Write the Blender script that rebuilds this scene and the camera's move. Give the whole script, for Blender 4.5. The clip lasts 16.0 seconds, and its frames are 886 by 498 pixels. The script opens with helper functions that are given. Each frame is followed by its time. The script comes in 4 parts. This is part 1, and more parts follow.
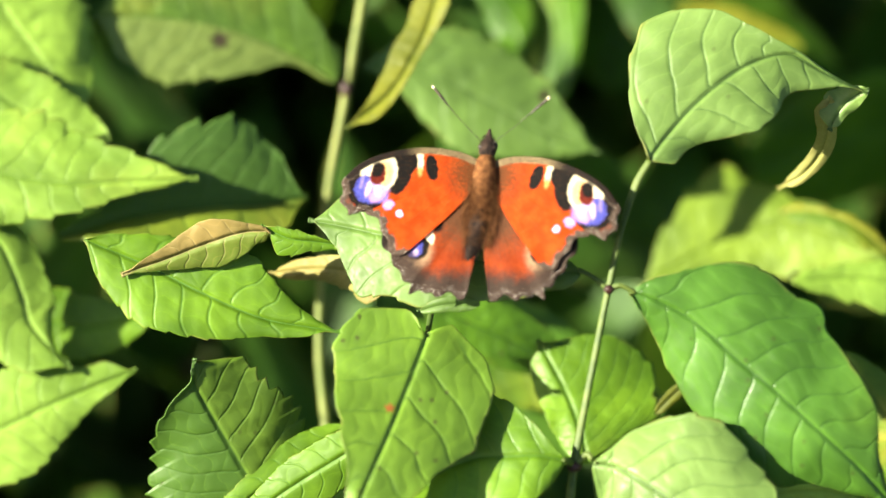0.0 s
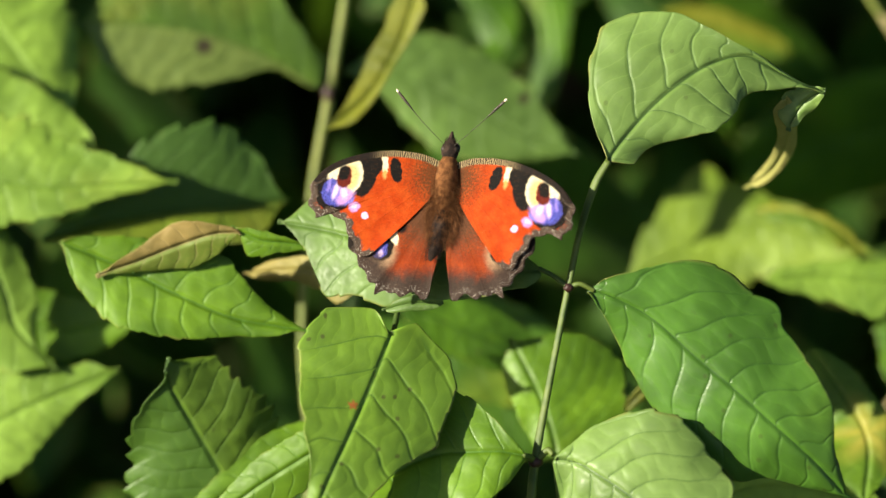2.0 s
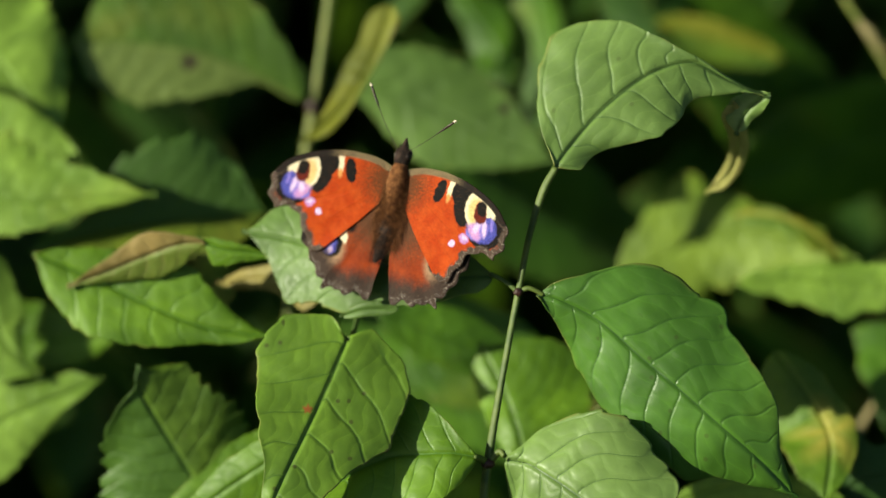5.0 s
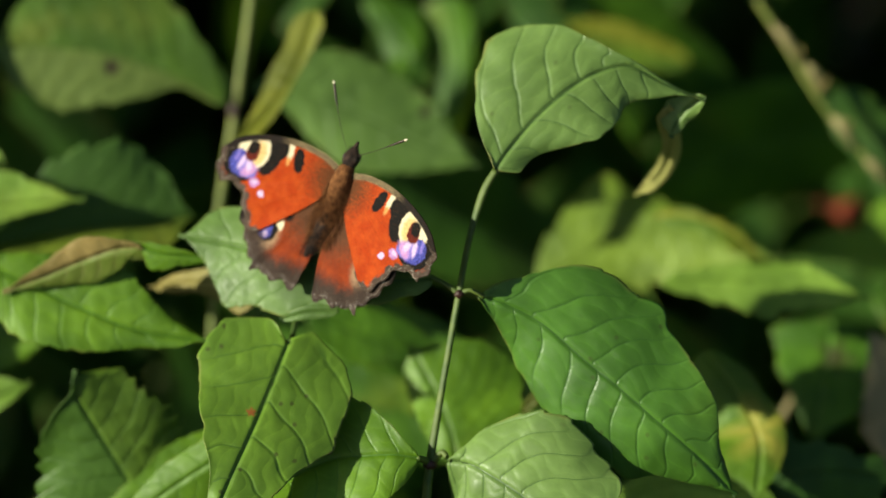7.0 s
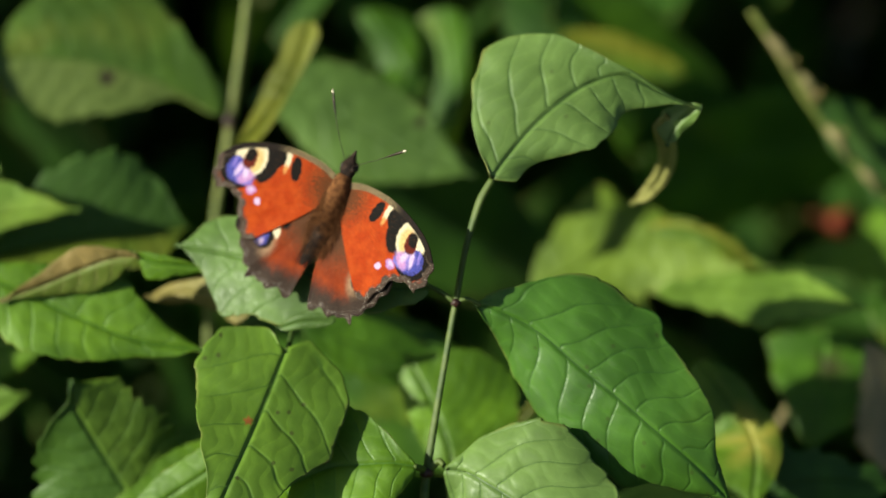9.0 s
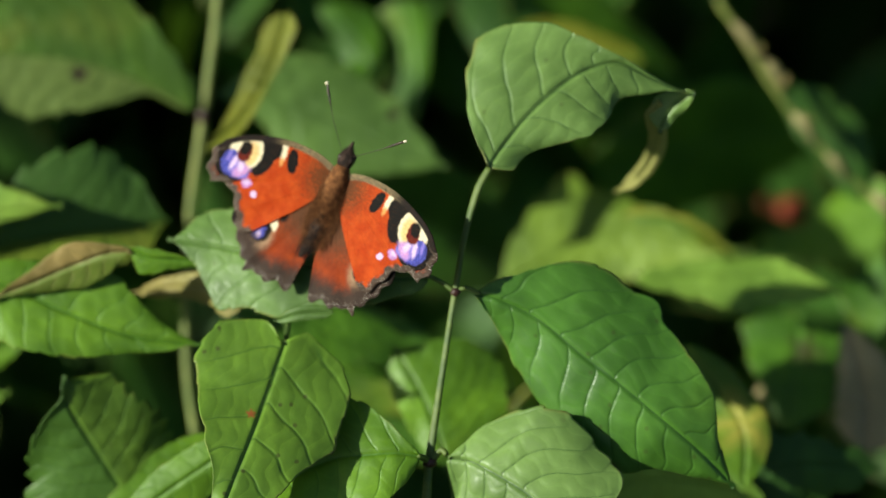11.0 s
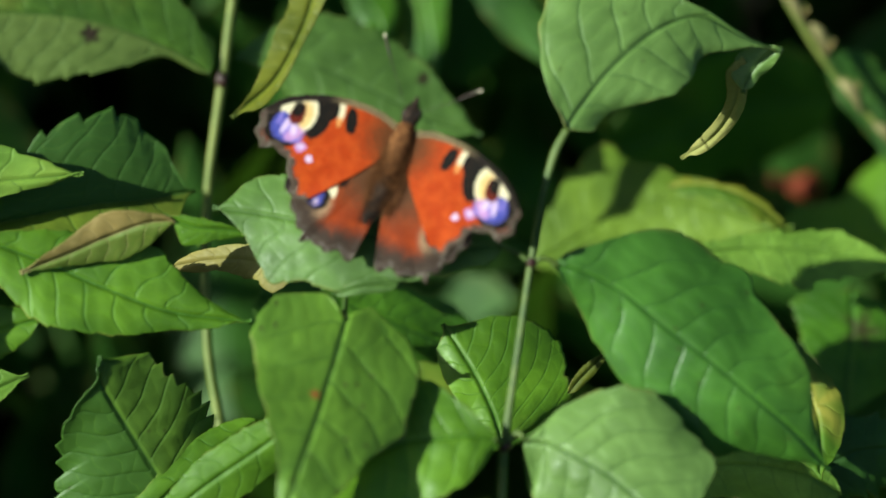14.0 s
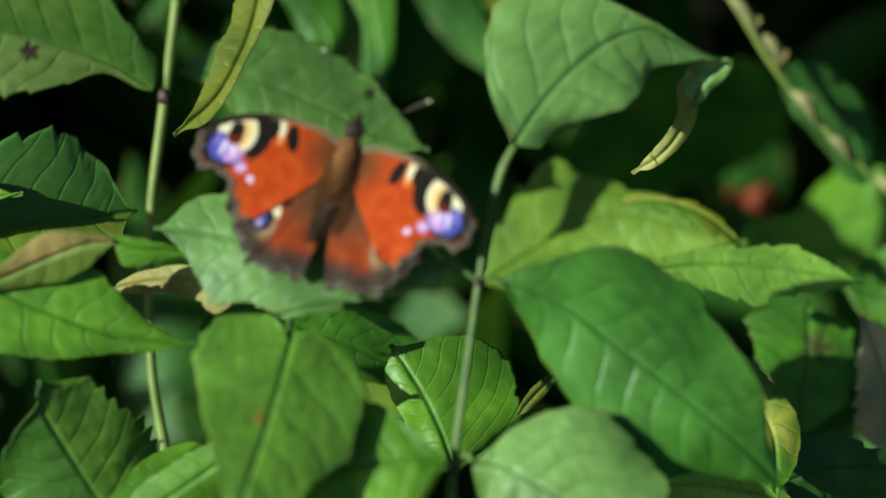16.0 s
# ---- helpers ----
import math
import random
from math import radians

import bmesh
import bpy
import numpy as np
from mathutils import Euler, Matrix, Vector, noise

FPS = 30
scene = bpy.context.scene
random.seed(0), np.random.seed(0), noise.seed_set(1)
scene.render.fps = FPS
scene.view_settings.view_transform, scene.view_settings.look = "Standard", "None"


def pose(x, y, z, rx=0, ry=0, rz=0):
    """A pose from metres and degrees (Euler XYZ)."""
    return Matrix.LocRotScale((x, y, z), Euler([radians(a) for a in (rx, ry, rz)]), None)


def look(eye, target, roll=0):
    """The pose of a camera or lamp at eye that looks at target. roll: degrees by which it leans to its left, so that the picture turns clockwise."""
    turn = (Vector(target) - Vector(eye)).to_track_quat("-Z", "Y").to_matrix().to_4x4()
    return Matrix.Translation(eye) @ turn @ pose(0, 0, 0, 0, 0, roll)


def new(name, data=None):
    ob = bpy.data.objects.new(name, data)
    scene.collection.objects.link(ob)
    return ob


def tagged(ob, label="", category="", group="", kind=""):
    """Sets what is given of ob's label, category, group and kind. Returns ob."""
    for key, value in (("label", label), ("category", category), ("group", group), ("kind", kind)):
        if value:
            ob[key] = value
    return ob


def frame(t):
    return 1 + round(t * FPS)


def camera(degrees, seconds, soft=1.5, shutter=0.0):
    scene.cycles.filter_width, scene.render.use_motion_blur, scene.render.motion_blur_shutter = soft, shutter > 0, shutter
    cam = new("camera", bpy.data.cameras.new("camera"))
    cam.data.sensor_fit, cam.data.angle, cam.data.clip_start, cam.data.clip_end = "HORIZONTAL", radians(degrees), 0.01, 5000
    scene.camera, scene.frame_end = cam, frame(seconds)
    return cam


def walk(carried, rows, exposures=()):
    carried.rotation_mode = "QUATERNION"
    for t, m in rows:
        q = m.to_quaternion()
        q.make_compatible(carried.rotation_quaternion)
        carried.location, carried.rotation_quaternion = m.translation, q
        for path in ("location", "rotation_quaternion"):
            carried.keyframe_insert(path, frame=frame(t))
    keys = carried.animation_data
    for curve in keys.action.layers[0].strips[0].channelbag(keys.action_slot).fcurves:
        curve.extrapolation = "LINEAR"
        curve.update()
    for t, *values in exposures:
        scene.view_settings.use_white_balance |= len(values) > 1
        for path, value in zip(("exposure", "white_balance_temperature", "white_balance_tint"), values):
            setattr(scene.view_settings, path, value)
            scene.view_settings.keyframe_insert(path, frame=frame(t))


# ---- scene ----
# The bush stands in a frame of its own: x to the right, y away from the lens, z up along the shoots; it leans back from the lens.
BUSH = Matrix.Translation((0, 0, 0.85)) @ Matrix.Rotation(radians(-28), 4, "X")


def eye_pose(x, y, z, yaw, pitch, roll):
    turn = Matrix.Rotation(radians(-yaw), 4, "Z") @ Matrix.Rotation(radians(pitch), 4, "X") @ Matrix.Rotation(radians(-roll), 4, "Y")
    return BUSH @ Matrix.Translation((x, y, z)) @ turn @ Matrix.Rotation(radians(90), 4, "X")


cam = camera(14.0, 16.0, soft=1.5)
cam.data.dof.use_dof = True
cam.data.dof.focus_distance = 0.733
cam.data.dof.aperture_fstop = 6.8
PATH = [
    (0, -0.0536, -0.7134, 0.0174, 1.70, -0.75, 1.46),
    (0.5, -0.0491, -0.7155, 0.0144, 1.51, -0.55, 1.43),
    (1, -0.0427, -0.7197, 0.0151, 1.26, -0.58, 1.32),
    (1.5, -0.0342, -0.7245, 0.0165, 0.66, -0.66, 1.20),
    (2, -0.0221, -0.7277, 0.0162, -0.22, -0.63, 1.15),
    (2.5, -0.0097, -0.7300, 0.0151, -1.05, -0.51, 0.95),
    (3, 0.0051, -0.7314, 0.0159, -2.22, -0.59, 0.93),
    (3.5, 0.0206, -0.7336, 0.0182, -3.09, -0.68, 0.54),
    (4, 0.0287, -0.7358, 0.0167, -3.56, -0.42, 0.62),
    (4.5, 0.0329, -0.7363, 0.0150, -3.83, -0.31, 0.51),
    (5, 0.0320, -0.7417, 0.0138, -3.63, -0.32, 0.41),
    (5.2, 0.0284, -0.7407, 0.0151, -2.68, -0.48, 0.41),
    (7.5, -0.0028, -0.7505, 0.0131, -0.02, -0.12, 0.11),
    (8, -0.0033, -0.7507, 0.0118, 0.18, 0.03, 0.20),
    (8.5, -0.0032, -0.7504, 0.0128, 0.11, -0.01, 0.14),
    (9, -0.0026, -0.7498, 0.0117, 0.04, 0.03, -0.01),
    (11.3, -0.0575, -0.7489, 0.0080, 3.94, 0.10, -0.67),
    (11.5, -0.0673, -0.7471, 0.0055, 4.44, 0.21, -0.39),
    (12, -0.0901, -0.7341, 0.0045, 6.43, 0.13, -0.45),
    (12.5, -0.0955, -0.7205, 0.0062, 7.03, 0.00, -0.70),
    (13, -0.0962, -0.7095, 0.0045, 6.98, -0.01, -0.76),
    (13.5, -0.1001, -0.6988, 0.0014, 7.10, 0.18, -0.74),
    (14, -0.1029, -0.6896, 0.0007, 7.14, 0.26, -1.10),
    (14.5, -0.1073, -0.6756, -0.0004, 8.55, 0.32, -1.36),
    (15, -0.1056, -0.6661, 0.0010, 8.38, 0.62, -1.65),
    (15.5, -0.1029, -0.6649, -0.0001, 8.12, 0.53, -1.47),
    (16, -0.0975, -0.6761, 0.0025, 7.70, 0.40, -1.57),
]
EXPOSURES = [(0, 2.04, 6950, 0), (1.5, 1.54, 7000, 2), (3.5, 0.86, 6900, -2), (4.5, 0.80, 6850, -4), (9.2, 0.68, 6500, -5), (12, 0.76, 6100, -6), (14, 0.76, 5850, -14), (15, 0.72, 5750, -20), (16, 0.75, 5700, -20)]
walk(cam, [(t, eye_pose(*row)) for t, *row in PATH], EXPOSURES)

# ---- light ----
SUN = Vector((-0.86, -0.455, 0.23)).normalized()          # towards the sun, in the bush's frame
sun_way = (BUSH.to_3x3() @ SUN).normalized()
world = bpy.data.worlds.new("sky")
scene.world = world
world.use_nodes = True
sky = world.node_tree.nodes.new("ShaderNodeTexSky")
sky.sky_type, sky.sun_disc = "NISHITA", False
sky.sun_elevation = math.asin(sun_way.z)
sky.sun_rotation = math.atan2(sun_way.x, sun_way.y)
world.node_tree.links.new(sky.outputs[0], world.node_tree.nodes["Background"].inputs[0])
world.node_tree.nodes["Background"].inputs[1].default_value = 0.056
lamp = bpy.data.lights.new("sun", "SUN")
lamp.energy, lamp.angle, lamp.color = 5.0, radians(0.5), (1.0, 0.93, 0.80)
sun = new("sun", lamp)
sun.matrix_world = look(sun_way * 5, (0, 0, 0))


# ---- materials ----
class Nodes:
    """Short hand for a node material."""

    def __init__(self, name, roughness=0.5):
        self.mat = bpy.data.materials.new(name)
        self.mat.use_nodes = True
        self.tree = self.mat.node_tree
        self.shader = self.tree.nodes["Principled BSDF"]
        self.shader.inputs["Roughness"].default_value = roughness

    def put(self, kind, *links, **values):
        node = self.tree.nodes.new("ShaderNode" + kind)
        if "operation" in values:
            node.operation = values["operation"]
        if "blend" in values:
            node.blend_type = values["blend"]
        if "feature" in values:
            node.feature = values["feature"]
        if "attribute" in values:
            node.attribute_name = values["attribute"]
        if "smooth" in values:
            node.interpolation_type = "SMOOTHSTEP"
        if "flat" in values:
            node.voronoi_dimensions = "2D"
        if "mapping" in values:
            node.vector_type = values["mapping"]
        for slot, value in links:
            if isinstance(value, bpy.types.NodeSocket):
                self.tree.links.new(value, node.inputs[slot])
            else:
                node.inputs[slot].default_value = value
        return node

    def attribute(self, name):
        return self.put("Attribute", attribute=name)

    def noise(self, scale, vector=None, detail=3.0, out="Fac"):
        links = [("Scale", scale), ("Detail", detail)] + ([("Vector", vector)] if vector is not None else [])
        return self.put("TexNoise", *links).outputs[out]

    def ramp(self, value, low, high, lo=0.0, hi=1.0):
        return self.put("MapRange", (0, value), (1, low), (2, high), (3, lo), (4, hi), smooth=True).outputs[0]

    def math(self, what, a, b=0.0):
        return self.put("Math", (0, a), (1, b), operation=what).outputs[0]

    def mix(self, fac, a, b, blend="MIX"):
        return self.put("MixRGB", (0, fac), (1, a), (2, b), blend=blend).outputs[0]

    def bump(self, height, strength, distance, normal=None):
        links = [("Height", height), ("Strength", strength), ("Distance", distance)]
        return self.put("Bump", *links, *([("Normal", normal)] if normal is not None else [])).outputs[0]

    def set(self, slot, value):
        if isinstance(value, bpy.types.NodeSocket):
            self.tree.links.new(value, self.shader.inputs[slot])
        else:
            self.shader.inputs[slot].default_value = value

    def see_through(self, colour, share):
        """Lets a share of the light pass through, tinted, as leaves and wings do."""
        thin = self.put("BsdfTranslucent", (0, colour))
        both = self.put("MixShader", (0, share), (1, self.shader.outputs[0]), (2, thin.outputs[0]))
        self.tree.links.new(both.outputs[0], self.tree.nodes["Material Output"].inputs[0])


def rgb(r, g, b):
    return (r, g, b, 1.0)


def leaf_material(name, deep, pale, vein, blotch, gloss=0.42, dots=0.0, share=0.22, vein_mix=0.7, stain=(0.03, 0.016, 0.009), other=None):
    n = Nodes(name, gloss)
    deep, pale = [0.72 * c for c in deep], [1.08 * c for c in pale]
    deep, pale, blotch = [(0.98 * c[0], c[1], 0.66 * c[2]) for c in (deep, pale, blotch)]
    place = n.attribute("leafco").outputs["Vector"]
    side_way = n.attribute("across").outputs["Fac"]
    off_rib = n.math("ABSOLUTE", side_way)
    phase = n.attribute("phase").outputs["Fac"]
    from_edge = n.attribute("inward").outputs["Fac"]
    gap = n.math("ABSOLUTE", n.math("SUBTRACT", n.math("FRACT", n.math("ADD", phase, n.math("ADD", 20.5, n.math("MULTIPLY", n.math("SUBTRACT", n.noise(260.0, place), 0.5), 0.10)))), 0.5))
    line = n.math("MULTIPLY", n.ramp(gap, 0.008, 0.030, 1.0, 0.0), n.ramp(from_edge, 0.0, 0.35))
    rib = n.ramp(off_rib, 0.14, 0.34, 1.0, 0.0)
    veins = n.math("MAXIMUM", line, rib)
    valley = n.math("MINIMUM", n.ramp(gap, 0.0, 0.09), n.ramp(off_rib, 0.1, 0.9))
    edge = n.attribute("rim").outputs["Fac"]
    wide = n.noise(75.0, place, 5.0)
    fine = n.noise(900.0, place, 3.0)
    colour = n.mix(n.ramp(wide, 0.35, 0.7), rgb(*deep), rgb(*pale))
    colour = n.mix(n.math("MULTIPLY", n.ramp(n.noise(28.0, place, 5.0), 0.56, 0.74), 0.8), colour, rgb(*blotch))
    colour = n.mix(n.math("MULTIPLY", edge, n.ramp(n.noise(160.0, place), 0.4, 0.7, 0.0, 0.8)), colour, rgb(0.27, 0.225, 0.06))
    bent = n.put("VectorMath", (0, place), (1, n.put("VectorMath", (0, n.noise(400.0, place, 2.0, "Color")), ("Scale", 0.0022), operation="SCALE").outputs[0]), operation="ADD").outputs[0]
    cells = n.put("TexVoronoi", ("Vector", bent), ("Scale", 360.0), feature="DISTANCE_TO_EDGE").outputs["Distance"]
    net = n.ramp(cells, 0.0, 0.09, 1.0, 0.0)
    jitter = n.math("MULTIPLY", n.math("SUBTRACT", n.noise(350.0, place, 3.0), 0.5), 0.3)
    ladder = n.math("ABSOLUTE", n.math("SUBTRACT", n.math("FRACT", n.math("ADD", n.math("ADD", n.attribute("rung").outputs["Fac"], jitter), 20.5)), 0.5))
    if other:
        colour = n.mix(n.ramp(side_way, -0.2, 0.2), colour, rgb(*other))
    colour = n.mix(n.math("MULTIPLY", net, 0.06), colour, rgb(*vein))
    colour = n.mix(n.math("MULTIPLY", n.ramp(ladder, 0.01, 0.06, 1.0, 0.0), 0.16), colour, rgb(*[1.45 * c for c in pale]))
    colour = n.mix(n.math("MULTIPLY", n.ramp(ladder, 0.10, 0.5), 0.14), colour, rgb(*[0.8 * c for c in deep]))
    colour = n.mix(n.math("MULTIPLY", veins, vein_mix), colour, rgb(*vein))
    colour = n.mix(n.math("MULTIPLY", fine, 0.25), colour, rgb(*[0.6 * c for c in deep]))
    if dots:
        spots = n.put("TexVoronoi", ("Vector", place), ("Scale", 150.0), flat=True).outputs["Distance"]
        some = n.math("MULTIPLY", n.ramp(spots, 0.045, 0.085, 1.0, 0.0), n.ramp(n.noise(70.0, place), 0.50, 0.53))
        colour = n.mix(n.math("MULTIPLY", some, dots), colour, rgb(0.035, 0.02, 0.01))
    colour = n.mix(n.attribute("stain").outputs["Fac"], colour, rgb(*stain))
    n.set("Base Color", colour)
    n.set("Roughness", n.ramp(fine, 0.2, 0.8, gloss - 0.08, gloss + 0.12))
    relief = n.bump(valley, 0.28, 0.0004)
    relief = n.bump(n.ramp(ladder, 0.0, 0.30), 0.14, 0.0002, relief)
    relief = n.bump(n.ramp(cells, 0.0, 0.35), 0.10, 0.00012, relief)
    relief = n.bump(fine, 0.12, 0.0002, relief)
    n.set("Normal", relief)
    n.set("Specular IOR Level", 0.36)
    n.see_through(n.mix(0.5, colour, rgb(0.25, 0.45, 0.03)), share)
    return n.mat


LEAF = leaf_material("leaf_green", (0.060, 0.150, 0.012), (0.095, 0.205, 0.018), (0.025, 0.075, 0.010), (0.20, 0.24, 0.03), gloss=0.5, dots=0.8)
LEAF_SPECK = leaf_material("leaf_specked_green", (0.125, 0.228, 0.034), (0.17, 0.285, 0.045), (0.035, 0.09, 0.012), (0.26, 0.31, 0.045), gloss=0.48, dots=0.65, stain=(0.30, 0.09, 0.025))
LEAF_TOP = leaf_material("leaf_grey_green", (0.15, 0.245, 0.085), (0.185, 0.28, 0.11), (0.03, 0.075, 0.018), (0.17, 0.24, 0.06), gloss=0.44, dots=0.3)
LEAF_MINT = leaf_material("leaf_mint_green", (0.098, 0.175, 0.048), (0.125, 0.21, 0.062), (0.10, 0.17, 0.05), (0.13, 0.20, 0.05), gloss=0.5, dots=0.2)
LEAF_TEAL = leaf_material("leaf_deep_green", (0.064, 0.160, 0.028), (0.088, 0.20, 0.038), (0.025, 0.075, 0.012), (0.10, 0.18, 0.02), gloss=0.40, dots=0.4)
LEAF_PALE = leaf_material("leaf_light_green", (0.098, 0.205, 0.013), (0.14, 0.255, 0.02), (0.06, 0.15, 0.02), (0.20, 0.29, 0.04), gloss=0.5)
LEAF_TIP = leaf_material("leaf_tip_pale", (0.56, 0.50, 0.26), (0.50, 0.46, 0.24), (0.30, 0.31, 0.08), (0.42, 0.34, 0.12), gloss=0.6, share=0.4)
LEAF_YELLOW = leaf_material("leaf_yellowing", (0.105, 0.125, 0.010), (0.165, 0.165, 0.018), (0.09, 0.13, 0.015), (0.21, 0.15, 0.03), gloss=0.55)
# The half left of the midrib is darker: shade put into the colour.
LEAF_TOOTHED = leaf_material("leaf_mid_green_half_shaded", (0.095, 0.175, 0.024), (0.135, 0.225, 0.036), (0.035, 0.09, 0.012), (0.20, 0.24, 0.05), gloss=0.5, dots=0.4, other=(0.062, 0.135, 0.016))
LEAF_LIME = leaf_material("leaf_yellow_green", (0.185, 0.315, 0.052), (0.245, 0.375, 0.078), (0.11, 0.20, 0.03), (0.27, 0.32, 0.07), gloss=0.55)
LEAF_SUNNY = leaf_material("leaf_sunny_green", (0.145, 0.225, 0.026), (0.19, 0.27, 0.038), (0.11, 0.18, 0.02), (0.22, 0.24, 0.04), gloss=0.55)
LEAF_PATCH = leaf_material("leaf_green_with_yellow_patch", (0.08, 0.17, 0.013), (0.12, 0.21, 0.017), (0.06, 0.12, 0.01), (0.18, 0.22, 0.02), gloss=0.55, vein_mix=0.3, stain=(0.27, 0.25, 0.035))
LEAF_HALF = leaf_material("leaf_half_yellow", (0.09, 0.17, 0.015), (0.13, 0.21, 0.02), (0.08, 0.14, 0.01), (0.2, 0.22, 0.02), gloss=0.55, other=(0.21, 0.21, 0.015))
LEAF_BROWN = leaf_material("leaf_browning", (0.24, 0.18, 0.075), (0.30, 0.205, 0.10), (0.30, 0.24, 0.10), (0.20, 0.11, 0.05), gloss=0.6, other=(0.12, 0.18, 0.02))
# Upper half darker, lower edge paler: shade and light put into the colour.
LEAF_EDGED = leaf_material("leaf_green_with_lit_edge", (0.115, 0.165, 0.022), (0.15, 0.195, 0.028), (0.05, 0.11, 0.015), (0.20, 0.20, 0.04), gloss=0.55, other=(0.048, 0.115, 0.017))
LEAF_TAN = leaf_material("leaf_tan", (0.27, 0.22, 0.08), (0.30, 0.25, 0.10), (0.20, 0.17, 0.05), (0.34, 0.25, 0.11), gloss=0.6)
LEAF_OLD = leaf_material("leaf_dull_green", (0.078, 0.155, 0.022), (0.11, 0.195, 0.032), (0.05, 0.11, 0.015), (0.21, 0.23, 0.05), gloss=0.55, other=(0.15, 0.20, 0.045))
LEAF_DEAD = leaf_material("leaf_withered", (0.35, 0.30, 0.26), (0.36, 0.31, 0.28), (0.24, 0.16, 0.12), (0.42, 0.29, 0.18), gloss=0.75, share=0.1)
# A darker copy of the leaf green: the bush's shade put into its colour.
LEAF_SHADE = leaf_material("leaf_green_in_shade", (0.034, 0.094, 0.011), (0.049, 0.125, 0.015), (0.015, 0.04, 0.008), (0.05, 0.09, 0.013), gloss=0.6, share=0.12)


def plain_material(name, a, b, scale, roughness=0.6, relief=0.3, depth=0.0005):
    n = Nodes(name, roughness)
    place = n.put("TexCoord").outputs["Object"]
    grain = n.noise(scale, place, 5.0)
    n.set("Base Color", n.mix(n.ramp(grain, 0.3, 0.7), rgb(*a), rgb(*b)))
    n.set("Normal", n.bump(n.noise(scale * 3, place, 4.0), relief, depth))
    n.set("Specular IOR Level", 0.1 if roughness >= 0.9 else 0.4)
    return n.mat


STEM = plain_material("stem_green", (0.034, 0.066, 0.008), (0.085, 0.118, 0.018), 260.0, 0.6)
STEM_TAN = plain_material("stem_olive", (0.10, 0.135, 0.022), (0.18, 0.20, 0.042), 120.0, 0.55)
STEM_DRY = plain_material("stem_dry", (0.15, 0.13, 0.05), (0.26, 0.21, 0.10), 150.0, 0.75)
JOINT = plain_material("joint_dark", (0.02, 0.009, 0.008), (0.045, 0.014, 0.012), 500.0, 0.5)
SOIL = plain_material("soil", (0.012, 0.009, 0.006), (0.028, 0.02, 0.013), 30.0, 0.95, 1.0, 0.02)
RED = plain_material("flower_red", (0.11, 0.014, 0.005), (0.17, 0.028, 0.008), 200.0, 0.6)


# ---- builders ----
def mesh_of(name, verts, faces, material, smooth=True):
    me = bpy.data.meshes.new(name)
    me.from_pydata([tuple(v) for v in verts], [], [tuple(f) for f in faces])
    me.materials.append(material)
    if smooth:
        me.shade_smooth()
    return me


def part_of(name, me, parent, label=""):
    ob = new(name, me)
    ob.parent = parent
    return tagged(ob, label)


def part(name, bm, material, parent, label=""):
    me = bpy.data.meshes.new(name)
    bm.to_mesh(me)
    bm.free()
    me.materials.append(material)
    me.shade_smooth()
    return part_of(name, me, parent, label)


def plant(name, label, category, group=""):
    ob = new(name)
    ob.matrix_world = BUSH
    return tagged(ob, label, category, group)


def glide(points, u):
    """A smooth curve through points, at the shares u of its way."""
    p = np.array(points, float)
    if len(p) == 2:
        p = np.array([p[0], (p[0] + p[1]) / 2, p[1]])
    p = np.vstack([2 * p[0] - p[1], p, 2 * p[-1] - p[-2]])
    s = np.clip(np.asarray(u) * (len(p) - 3), 0, len(p) - 3 - 1e-9)
    i = s.astype(int)
    f = (s - i)[:, None]
    a, b, c, d = p[i], p[i + 1], p[i + 2], p[i + 3]
    return 0.5 * (2 * b + (c - a) * f + (2 * a - 5 * b + 4 * c - d) * f**2 + (3 * b - a - 3 * c + d) * f**3)


def grid_faces(nu, nv, start=0):
    k = np.arange(nu * nv).reshape(nu, nv) + start
    return np.stack([k[:-1, :-1], k[:-1, 1:], k[1:, 1:], k[1:, :-1]], -1).reshape(-1, 4)


